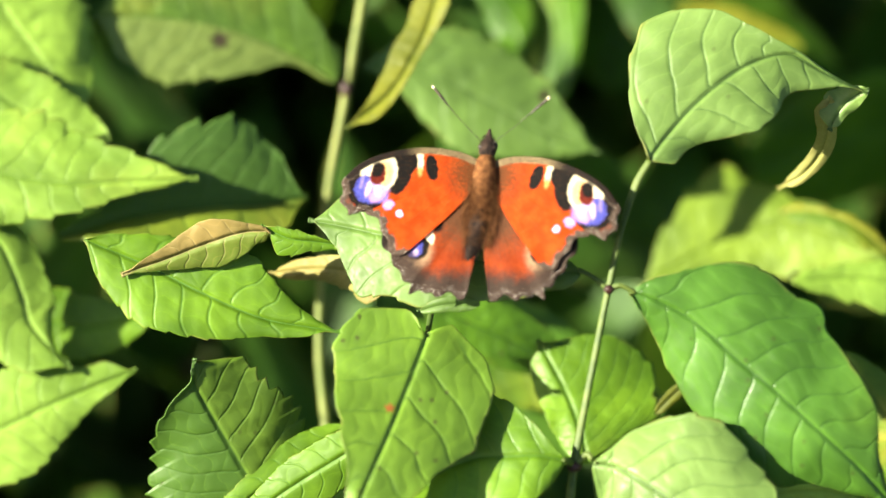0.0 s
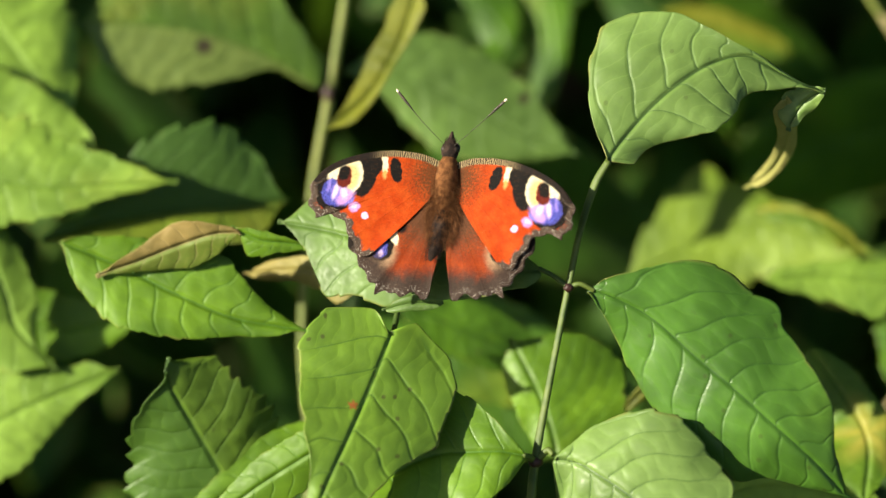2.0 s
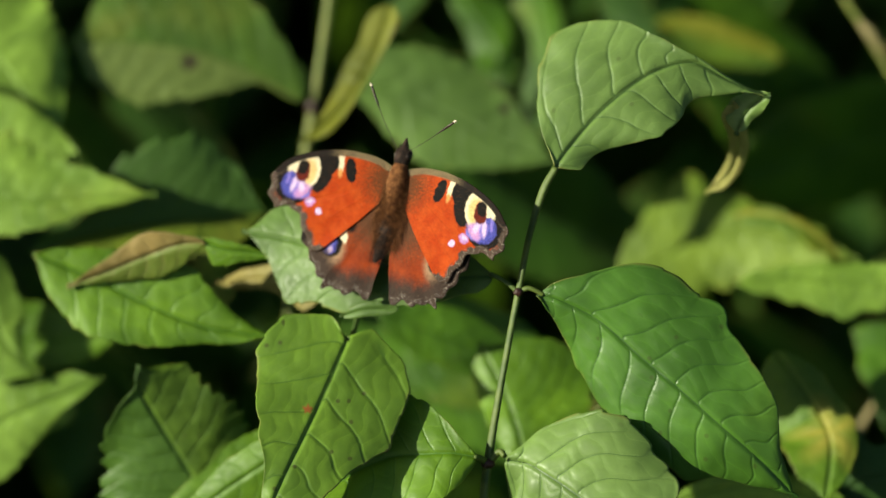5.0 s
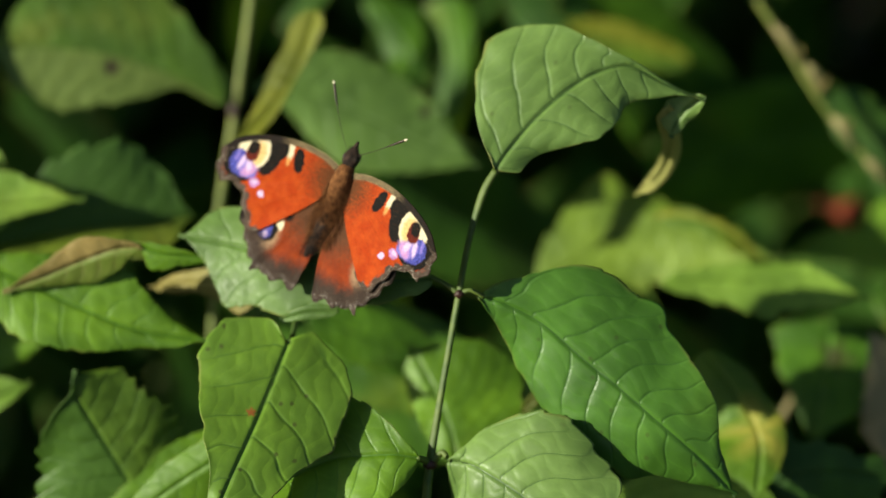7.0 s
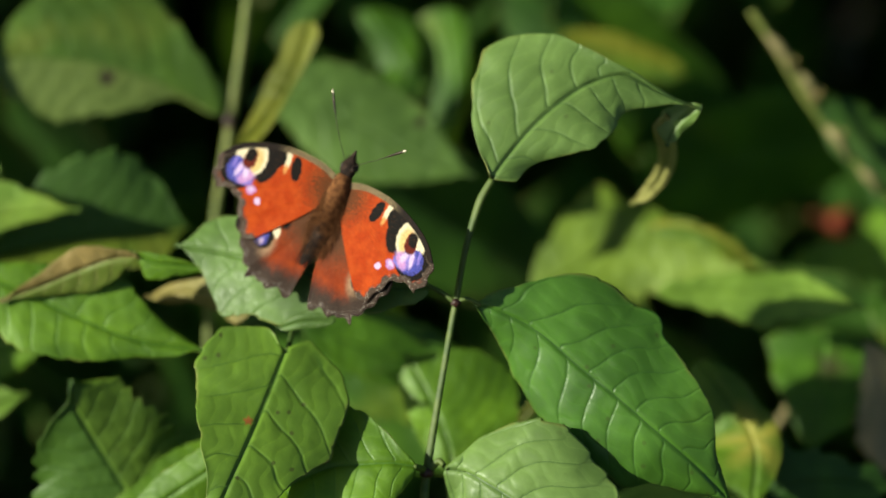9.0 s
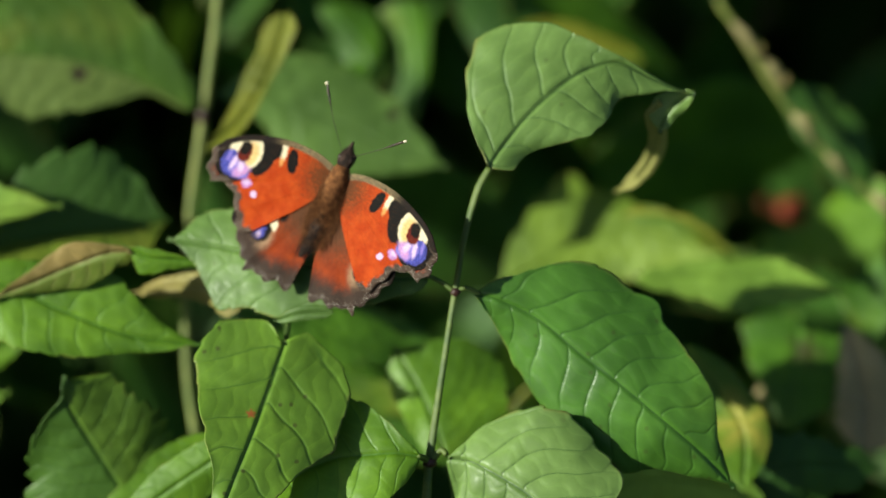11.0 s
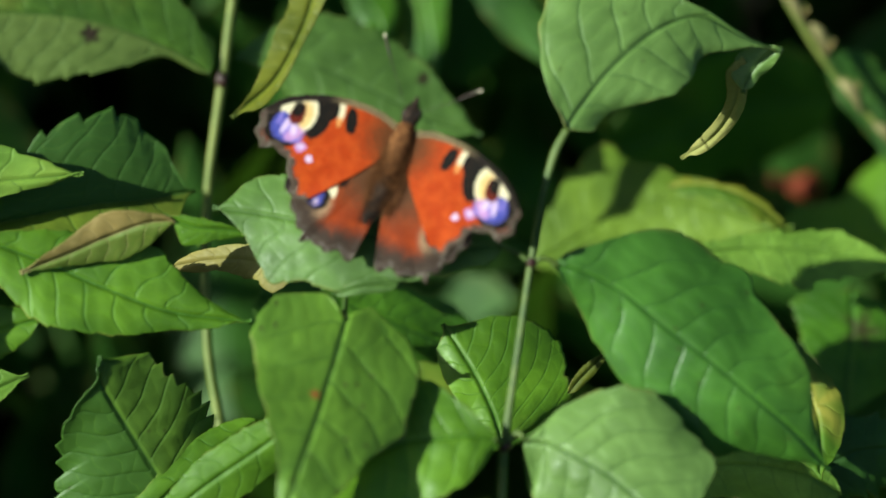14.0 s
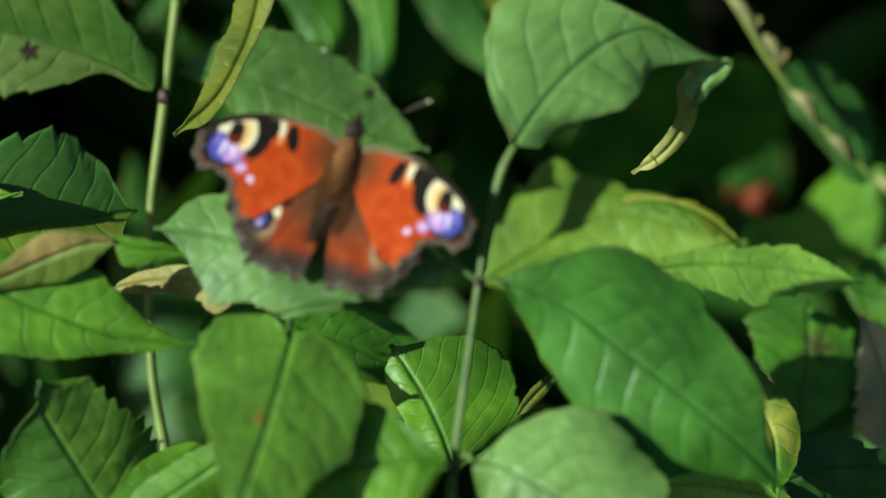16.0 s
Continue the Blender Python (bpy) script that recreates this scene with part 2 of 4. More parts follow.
def blade(mid, wl, wr, dl=0.0, dr=0.0, fine=1.0, a=0.55, b=0.95, teeth=0.03, count=13, bow=0.12, wave=0.05, puff=0.008, lobe=0.15, veins=8, seed=0, hook=0.0, spots=(), ease=6):
    """A leaf's blade, in metres from millimetres: mid, the points of its midrib; wl and wr, its widths to the left and right of the way
    to the tip; dl and dr, how far the sides turn from the lens; a and b, the blunt base and the drawn-out tip."""
    rng = np.random.default_rng(seed)
    nu, nv = int(165 * fine), 2 * int(34 * fine) + 1
    u, v = np.linspace(0, 1, nu), np.linspace(-1, 1, nv)
    mid = np.array(mid, float) / 1000
    spine = glide(mid, u)
    along = np.gradient(spine, u, axis=0)
    along /= np.linalg.norm(along, axis=1)[:, None]
    flat = np.stack([-along[:, 2], 0 * u, along[:, 0]], 1)
    flat /= np.maximum(np.linalg.norm(flat, axis=1), 1e-6)[:, None]
    for _ in range(int(ease * fine)):
        flat[1:-1] = (flat[:-2] + flat[1:-1] + flat[2:]) / 3
    plain = u**a * (1 - u) ** b
    plain = plain / plain.max()
    forms = []
    for w in (wl, wr):
        if isinstance(w, (list, tuple)):
            knots = np.array(w, float)
            w = glide(np.stack([knots, 0 * knots, 0 * knots], 1), u)[:, 0]
            w *= np.clip(u * 14, 0, 1) ** 0.5 * np.clip((1 - u) * 10, 0, 1) ** 0.7
        else:
            w = w * plain
        forms.append(np.maximum(w, 0.12 * (1 - u)))
    wl, wr = forms[0].max(), forms[1].max()
    form = np.maximum(*forms) / max(wl, wr)
    U, V = np.meshgrid(u, v, indexing="ij")
    side = np.where(V > 0, forms[0][:, None], forms[1][:, None]) / 1000
    saw = (U * count + rng.uniform()) % 1.0
    wobble = 1 + 0.03 * np.sin(U * 9 + rng.uniform(0, 6)) + 0.022 * np.sin(U * 23 + rng.uniform(0, 6) + V) + 0.010 * np.sin(U * 57 + rng.uniform(0, 6) + 2 * V)
    tooth = 1 + teeth * (saw - 0.5) * 2 * np.abs(V) ** 4
    W = side * wobble * tooth
    A = np.abs(V)
    turn = np.where(V > 0, dl, dr)
    reach = W * A
    deep = turn * W * A + bow * W * A**2.2
    deep += wave * max(wl, wr) / 1000 * np.sin(U * 11 + rng.uniform(0, 6) + 2 * V) * A**2
    P = spine[:, None] + flat[:, None] * (reach * np.sign(V))[..., None]
    P[..., 1] += deep
    lobes = lobe if isinstance(lobe, tuple) else (lobe, lobe)
    P -= along[:, None] * (np.where(V > 0, *lobes) * max(wl, wr) / 1000 * A**1.3 * (1 - U) ** 6 * np.clip(U * 70, 0, 1) ** 0.5)[..., None]
    if hook:
        P += flat[:, None] * (hook * max(wl, wr) / 1000 * np.clip((U - 0.85) / 0.15, 0, 1) ** 2)[..., None]
    far = A * W
    full = np.linalg.norm(np.diff(spine, axis=0), axis=1).sum()
    phase = (U - (0.46 * far + 0.26 * far**2 * 1000 / max(wl, wr)) / full + 0.010 * np.sin(A * 6 + U * 9 + V)) * veins + 0.22 * np.tanh(V * 25)
    gap = np.abs((phase + 0.5) % 1.0 - 0.5)
    rib = np.exp(-((A * W / 0.0005) ** 2))
    swell = (np.sin(np.pi * np.clip(gap * 2, 0, 1) / 2) ** 0.8 - 0.5) * (1 - A**4) * np.clip(A * 4, 0, 1)
    du, dv = np.gradient(P, axis=0), np.gradient(P, axis=1)
    normal = np.cross(du, dv)
    normal /= np.maximum(np.linalg.norm(normal, axis=-1), 1e-12)[..., None]
    normal *= np.where(normal[..., 1:2] > 0, -1, 1)
    quilt = 0 * U
    for _ in range(6):
        kx, ky = rng.normal(size=2)
        k = rng.uniform(0.75, 1.7) / max(np.hypot(kx, ky), 1e-6)
        quilt += np.sin((kx * U * 1000 * np.linalg.norm(spine[-1] - spine[0]) + ky * V * side * 1000) * k + rng.uniform(0, 6))
    rung = far * 1000 / 3.3 + 0.37 * np.floor(phase) + 0.35 * np.sin(U * 17 + seed) + 0.2 * np.sin(U * 41 + 3 * V)
    gap_r = np.abs((rung + 0.5) % 1.0 - 0.5)
    swell_r = (np.sin(np.pi * np.clip(gap_r * 2, 0, 1) / 2) ** 0.7 - 0.5) * (1 - A**4) * np.clip(A * 4, 0, 1) * np.clip(gap * 5, 0, 1)
    rise = 0.000022 * quilt * np.clip((1 - A) * 6, 0, 1) * np.clip(form[:, None] * 1.5, 0, 1)
    rise += puff * 0.001 * max(wl, wr) * form[:, None] * (0.8 * swell + 0.2 * swell_r) - 0.0004 * rib
    P = P + normal * rise[..., None]
    length = np.linalg.norm(np.diff(spine, axis=0), axis=1).sum()
    co = np.stack([U * length, V * side, 0 * U + seed * 0.37], -1)
    stain = 0 * U
    for su, sv, sr in spots:
        off = np.hypot((U - su) * length, V * side - sv / 1000) / (sr / 1000)
        ragged = 1 + 0.25 * np.sin(5 * np.arctan2(V * side - sv / 1000, (U - su) * length) + su * 40)
        stain = np.maximum(stain, np.clip((ragged - off) * (3 if sr < 4 else 1.1), 0, 1))
    return P.reshape(-1, 3), grid_faces(nu, nv), (phase.ravel(), (V * W * 1000).ravel(), (1 - A).ravel(), rung.ravel()), np.clip((A - 0.955) / 0.045, 0, 1).ravel(), co.reshape(-1, 3), stain.ravel()


def leaf(parent, material, blades, label="", thick=0.25, name="leaf"):
    """One leaf of one or more blades (a curled tip is a blade of its own)."""
    verts, faces, vein, rim, co, stain, start = [], [], [], [], [], [], 0
    for made in blades:
        verts.append(made[0])
        faces.append(made[1] + start)
        vein.append(made[2]), rim.append(made[3]), co.append(made[4]), stain.append(made[5])
        start += len(made[0])
    me = mesh_of(name, np.concatenate(verts).tolist(), np.concatenate(faces).tolist(), material)
    for key, values in (("phase", [m[0] for m in vein]), ("across", [m[1] for m in vein]), ("inward", [m[2] for m in vein]), ("rung", [m[3] for m in vein]), ("rim", rim), ("stain", stain)):
        me.attributes.new(key, "FLOAT", "POINT").data.foreach_set("value", np.concatenate(values).astype(np.float32))
    me.attributes.new("leafco", "FLOAT_VECTOR", "POINT").data.foreach_set("vector", np.concatenate(co).astype(np.float32).ravel())
    ob = part_of(name, me, parent, label)
    solid = ob.modifiers.new("thickness", "SOLIDIFY")
    solid.thickness, solid.offset = thick / 1000, -1
    return ob


def tube(points, radii, rings=24, sides=10, ridges=0.0):
    """A stem through points (millimetres), its radius gliding through radii."""
    u = np.linspace(0, 1, rings)
    c = glide(np.array(points, float) / 1000, u)
    r = np.interp(u, np.linspace(0, 1, len(radii)), radii) / 1000
    t = np.gradient(c, axis=0)
    t /= np.linalg.norm(t, axis=1)[:, None]
    x = np.cross(t, (0.05, 1, 0.02))
    x /= np.linalg.norm(x, axis=1)[:, None]
    y = np.cross(t, x)
    ang = np.linspace(0, 2 * np.pi, sides, endpoint=False)
    rad = r[:, None] * (1 + ridges * np.cos(3 * ang))[None]
    p = c[:, None] + rad[..., None] * (np.cos(ang)[None, :, None] * x[:, None] + np.sin(ang)[None, :, None] * y[:, None])
    k = np.arange(rings * sides).reshape(rings, sides)
    k = np.concatenate([k, k[:, :1]], 1)
    faces = np.stack([k[:-1, :-1], k[:-1, 1:], k[1:, 1:], k[1:, :-1]], -1).reshape(-1, 4).tolist()
    faces += [list(range(sides))[::-1], list(range((rings - 1) * sides, rings * sides))]
    return p.reshape(-1, 3).tolist(), faces


def stem(parent, points, radii, material, name="stem", label="", **more):
    return part_of(name, mesh_of(name, *tube(points, radii, **more), material), parent, label)


def knot(parent, at, size, material=JOINT, name="joint"):
    bm = bmesh.new()
    bmesh.ops.create_icosphere(bm, subdivisions=3, radius=1)
    for v in bm.verts:
        bump = 1 + 0.25 * noise.noise(v.co * 1.7 + Vector(at))
        v.co = Vector((v.co.x * size[0], v.co.y * size[1], v.co.z * size[2])) * bump / 1000 + Vector(at) / 1000
    return part(name, bm, material, parent)


# ---- the butterfly ----
def wing_material(name, marks, ground, dust, rim, rim_wide):
    """marks: ellipses (x, y, half width, half height, turn in degrees, softness, colour) in millimetres on the wing, laid one over another."""
    n = Nodes(name, 0.62)
    place = n.attribute("wingco").outputs["Vector"]
    shift = n.put("VectorMath", (0, n.noise(1.1, place, 3.0, "Color")), (1, (0.5, 0.5, 0.5)), operation="SUBTRACT").outputs[0]
    shift = n.put("VectorMath", (0, shift), ("Scale", 0.9), operation="SCALE").outputs[0]
    warped = n.put("VectorMath", (0, place), (1, shift), operation="ADD").outputs[0]
    scales = n.put("TexVoronoi", ("Vector", place), ("Scale", 9.0)).outputs["Color"]
    tone = n.put("RGBToBW", (0, scales)).outputs[0]
    inner = n.attribute("root").outputs["Fac"]
    outer = n.attribute("rim").outputs["Fac"]
    costa = n.attribute("costa").outputs["Fac"]
    rays = n.attribute("ray").outputs["Fac"]
    colour = n.mix(n.ramp(n.noise(0.35, place, 4.0), 0.35, 0.7), rgb(*ground[0]), rgb(*ground[1]))
    colour = n.mix(n.math("MULTIPLY", n.math("MULTIPLY", rays, n.ramp(inner, 0.25, 0.5)), 0.10), colour, rgb(*dust[0]))
    near = n.math("ADD", inner, n.math("MULTIPLY", n.math("SUBTRACT", n.noise(2.5, place, 4.0), 0.5), 0.5))
    colour = n.mix(n.ramp(near, dust[1], dust[2], 1.0, 0.0), colour, rgb(*dust[0]))
    for x, y, w, h, turn, soft, tint in marks:
        spot = n.put("Mapping", ("Vector", warped), ("Location", (x, y, 0)), ("Rotation", (0, 0, radians(turn))), ("Scale", (w, h, 1)), mapping="TEXTURE").outputs[0]
        far = n.put("VectorMath", (0, spot), operation="LENGTH").outputs["Value"]
        paint = rgb(*tint)
        if tint in SPECKS:
            paint = n.mix(n.ramp(tone, 0.30, 0.58), paint, rgb(*SPECKS[tint]))
        colour = n.mix(n.ramp(far, 1 - soft, 1 + soft, 1.0, 0.0), colour, paint)
    ragged = n.math("ADD", outer, n.math("MULTIPLY", n.math("SUBTRACT", n.noise(1.0, place, 4.0), 0.5), 0.10))
    colour = n.mix(n.ramp(ragged, rim_wide[0], rim_wide[1], 1.0, 0.0), colour, rgb(*rim))
    flecks = n.math("MULTIPLY", n.ramp(tone, 0.80, 0.92), n.ramp(outer, 0.02, 0.07, 1.0, 0.0))
    colour = n.mix(flecks, colour, rgb(0.6, 0.55, 0.5))
    stripes = n.put("TexWave", ("Vector", place), ("Scale", 0.75), ("Distortion", 7.0), ("Detail", 3.0)).outputs["Fac"]
    fringe = n.mix(n.ramp(stripes, 0.45, 0.65), rgb(0.02, 0.014, 0.01), rgb(0.30, 0.22, 0.12))
    near_root = n.ramp(inner, 0.40, 0.56, 1.0, 0.0)
    fringe = n.mix(near_root, rgb(0.012, 0.009, 0.008), fringe)
    colour = n.mix(n.ramp(costa, 1.1, 1.5, 1.0, 0.0), colour, fringe)
    colour = n.mix(n.math("MULTIPLY", n.ramp(tone, 0.84, 0.97), 0.10), colour, rgb(0.65, 0.38, 0.22))
    colour = n.mix(n.math("MULTIPLY", n.ramp(tone, 0.30, 0.05), 0.25), colour, rgb(0.03, 0.012, 0.008))
    streak = n.noise(2.2, n.put("VectorMath", (0, place), (1, (0.35, 1.6, 1.0)), operation="MULTIPLY").outputs[0], 5.0)
    colour = n.mix(n.math("MULTIPLY", n.ramp(streak, 0.5, 0.75), 0.20), colour, rgb(*dust[0]))
    grains = n.put("RGBToBW", (0, n.put("TexVoronoi", ("Vector", place), ("Scale", 5.0)).outputs["Color"])).outputs[0]
    dim = n.ramp(grains, 0.15, 0.85, 0.86, 1.10)
    colour = n.put("VectorMath", (0, colour), ("Scale", dim), operation="SCALE").outputs[0]
    n.set("Base Color", colour)
    n.set("Normal", n.bump(tone, 0.25, 0.00008, n.bump(n.math("MULTIPLY", rays, n.ramp(inner, 0.2, 0.5)), 0.12, 0.0002)))
    n.set("Specular IOR Level", 0.05)
    n.see_through(colour, 0.12)
    return n.mat


BLACK, CREAM, YELLOW = (0.006, 0.005, 0.005), (0.72, 0.60, 0.43), (0.66, 0.42, 0.18)
BLUE, LILAC, PINK, WHITE = (0.08, 0.09, 0.46), (0.27, 0.18, 0.55), (0.56, 0.26, 0.46), (0.66, 0.50, 0.66)
SPECKS = {BLUE: (0.03, 0.03, 0.16), LILAC: (0.14, 0.12, 0.46), PINK: (0.36, 0.20, 0.52), WHITE: (0.52, 0.36, 0.66)}
FORE_MARKS = [
    (10.6, 3.0, 1.2, 2.6, -14, 0.10, BLACK),
    (13.1, 4.1, 0.75, 2.1, -8, 0.20, CREAM), (12.9, 2.0, 0.5, 1.0, -4, 0.5, (0.60, 0.26, 0.08)),
    (16.0, 3.7, 2.6, 2.7, -8, 0.08, BLACK), (16.6, 1.3, 2.2, 4.5, 14, 0.08, BLACK),
    (22.8, -1.2, 4.7, 5.5, 12, 0.05, BLACK),
    (20.4, 0.9, 3.1, 4.0, 10, 0.06, CREAM), (20.0, 0.6, 1.9, 2.9, 12, 0.30, YELLOW),
    (22.9, -2.7, 2.7, 2.8, -20, 0.08, BLUE), (21.7, -2.7, 1.8, 2.3, -15, 0.35, LILAC), (20.4, -3.4, 2.0, 1.1, -40, 0.4, PINK),
    (22.5, -1.9, 0.5, 2.2, 15, 0.5, WHITE), (20.9, -2.5, 0.7, 1.3, -20, 0.5, WHITE), (24.2, -1.2, 0.35, 1.6, 10, 0.6, LILAC),
    (21.1, 0.6, 1.55, 2.3, 10, 0.14, (0.10, 0.012, 0.008)), (21.3, 1.5, 1.15, 1.6, 15, 0.2, BLACK),
    (23.7, 1.5, 0.75, 1.7, 25, 0.25, CREAM),
    (18.4, -5.2, 1.15, 1.0, -30, 0.25, PINK), (18.5, -5.1, 0.6, 0.5, -30, 0.4, WHITE), (16.0, -6.9, 0.68, 0.8, -30, 0.22, WHITE),
    (19.5, -4.2, 1.2, 0.4, -38, 0.5, LILAC),
]
HIND_MARKS = [
    (15.2, -12.0, 4.7, 4.4, -30, 0.25, (0.30, 0.18, 0.11)),
    (14.2, -10.2, 3.0, 3.7, -14, 0.07, BLACK),
    (11.2, -8.2, 0.95, 2.6, -14, 0.16, CREAM), (9.6, -6.4, 1.3, 1.9, -24, 0.22, BLACK),
    (14.5, -10.5, 2.0, 2.8, -14, 0.12, BLUE), (14.1, -11.0, 0.8, 1.7, -10, 0.4, LILAC), (14.0, -12.2, 0.5, 0.7, 20, 0.4, WHITE),
]
FORE = wing_material("forewing_scales", FORE_MARKS, ((0.33, 0.033, 0.004), (0.41, 0.056, 0.008)), ((0.095, 0.032, 0.011), 0.06, 0.32), (0.060, 0.040, 0.031), (0.040, 0.062))
HIND = wing_material("hindwing_scales", HIND_MARKS, ((0.20, 0.026, 0.006), (0.27, 0.040, 0.008)), ((0.085, 0.034, 0.016), 0.26, 0.58), (0.040, 0.026, 0.021), (0.08, 0.24))
FUR = plain_material("fur_brown", (0.075, 0.029, 0.011), (0.18, 0.075, 0.029), 900.0, 0.9, 0.6, 0.0004)
FUR_DARK = plain_material("fur_dark", (0.014, 0.010, 0.009), (0.045, 0.028, 0.022), 900.0, 0.9, 0.6, 0.0004)
CHITIN = plain_material("chitin_dark", (0.012, 0.008, 0.007), (0.04, 0.022, 0.014), 700.0, 0.4)
TIP = plain_material("antenna_tip_pale", (0.6, 0.5, 0.35), (0.75, 0.65, 0.5), 700.0, 0.6)


def wing(name, outline, root, costa_end, side, tilt, parent, material, lift, label):
    """A wing that fans from its root to its outline (millimetres, on the right side); side -1 mirrors it."""
    rng = np.random.default_rng(len(name))
    nr, na = 46, 190
    edge = glide(np.array(outline, float), np.linspace(0, 1, na))
    share = np.linspace(0, 1, na)
    outer = np.clip((share - costa_end) * 12, 0, 1) * np.clip((0.86 - share) * 12, 0, 1)
    root = np.array(root, float)
    edge = root + (edge - root) * (1 + outer * (0.018 * np.sin(share * 75) + 0.0025 * rng.normal(size=na)))[:, None]
    s = np.linspace(0.02, 1, nr)
    flat = root + (edge - root)[None] * s[:, None, None]
    x, y = flat[..., 0], flat[..., 1]
    reach = np.linalg.norm(edge - root, axis=1)[None] * s[:, None]
    ray = np.abs(((share[None] * 11 + 0.15 * s[:, None]) % 1.0) - 0.5)
    ray = np.exp(-(((0.5 - ray) * reach / 1.2) ** 2) * 9) * np.clip(s[:, None] * 4, 0, 1)
    z = np.tan(tilt) * x + lift + 0.04 * ray - 0.012 * (x - root[0]) * np.clip(-(y - 2), 0, 20) * 0.25 + 0.25 * np.sin(share * 30)[None] * s[:, None] ** 3 * outer[None]
    z += -0.004 * (x - root[0]) ** 2 * 0.35
    verts = np.stack([x * side, y, z], -1).reshape(-1, 3) / 1000
    faces = grid_faces(nr, na)
    me = mesh_of(name, verts.tolist(), faces.tolist(), material)
    is_outer = (share > costa_end) & (share < 0.83)
    far_off = lambda pick: np.sqrt(((flat[:, :, None] - edge[pick][None, None]) ** 2).sum(-1)).min(-1)
    rim = far_off(is_outer) / 27
    costa = far_off(share < costa_end + 0.02)
    inner = reach / 27
    for key, values in (("rim", rim), ("costa", costa), ("root", inner), ("ray", ray + 0 * inner)):
        me.attributes.new(key, "FLOAT", "POINT").data.foreach_set("value", np.broadcast_to(values, (nr, na)).astype(np.float32).ravel())
    me.attributes.new("wingco", "FLOAT_VECTOR", "POINT").data.foreach_set("vector", np.stack([x, y, 0 * x], -1).astype(np.float32).ravel())
    ob = part_of(name, me, parent, label)
    solid = ob.modifiers.new("thickness", "SOLIDIFY")
    solid.thickness, solid.offset = 0.00008, 0
    return ob


def lathe(profile, rings=26, sides=20, axis_bend=0.0):
    """A round body along y from (y, radius across, radius high, height) rows, millimetres."""
    p = np.array(profile, float)
    u = np.linspace(0, 1, rings)
    q = glide(p, u)
    ang = np.linspace(0, 2 * np.pi, sides, endpoint=False)
    verts = np.stack([q[:, None, 1] * np.cos(ang) + axis_bend * np.clip(-q[:, None, 0] - 4, 0, 20) ** 2, q[:, None, 0] + 0 * ang, q[:, None, 3] + q[:, None, 2] * np.sin(ang)], -1)
    k = np.arange(rings * sides).reshape(rings, sides)
    k = np.concatenate([k, k[:, :1]], 1)
    faces = np.stack([k[:-1, :-1], k[:-1, 1:], k[1:, 1:], k[1:, :-1]], -1).reshape(-1, 4).tolist()
    return verts.reshape(-1, 3) / 1000, faces + [list(range(sides))[::-1], list(range((rings - 1) * sides, rings * sides))]


def hairs(spread, count, length, seed, axis_bend=0.0):
    """Fine hairs, each a thin blade of two faces, on an ellipsoid spread = (y0, y1, across, high, height)."""
    rng = np.random.default_rng(seed)
    verts, faces = [], []
    y0, y1, rx, rz, h = spread
    for _ in range(count):
        t = rng.uniform(0, 1)
        ang = rng.uniform(-0.35, np.pi + 0.35)
        w = np.sin(np.pi * np.clip(0.12 + 0.76 * t, 0, 1)) ** 0.6
        bend = axis_bend * max(-(y0 + (y1 - y0) * t) - 4, 0) ** 2
        base = np.array([rx * w * np.cos(ang) + bend, y0 + (y1 - y0) * t, h + rz * w * np.sin(ang)])
        out = np.array([np.cos(ang) * 0.7, -1.3 + 0.4 * rng.normal(), np.sin(ang) * 0.6]) + 0.3 * rng.normal(size=3)
        out /= np.linalg.norm(out)
        tip = base + out * length * rng.uniform(0.5, 1.2)
        wide = np.cross(out, rng.normal(size=3))
        wide *= 0.022 / np.linalg.norm(wide)
        k = len(verts)
        midway = (base + tip) / 2 + 0.08 * rng.normal(size=3)
        verts += [base - wide, base + wide, midway + wide * 0.7, midway - wide * 0.7, tip]
        faces += [(k, k + 1, k + 2, k + 3), (k + 3, k + 2, k + 4)]
    return np.array(verts) / 1000, faces


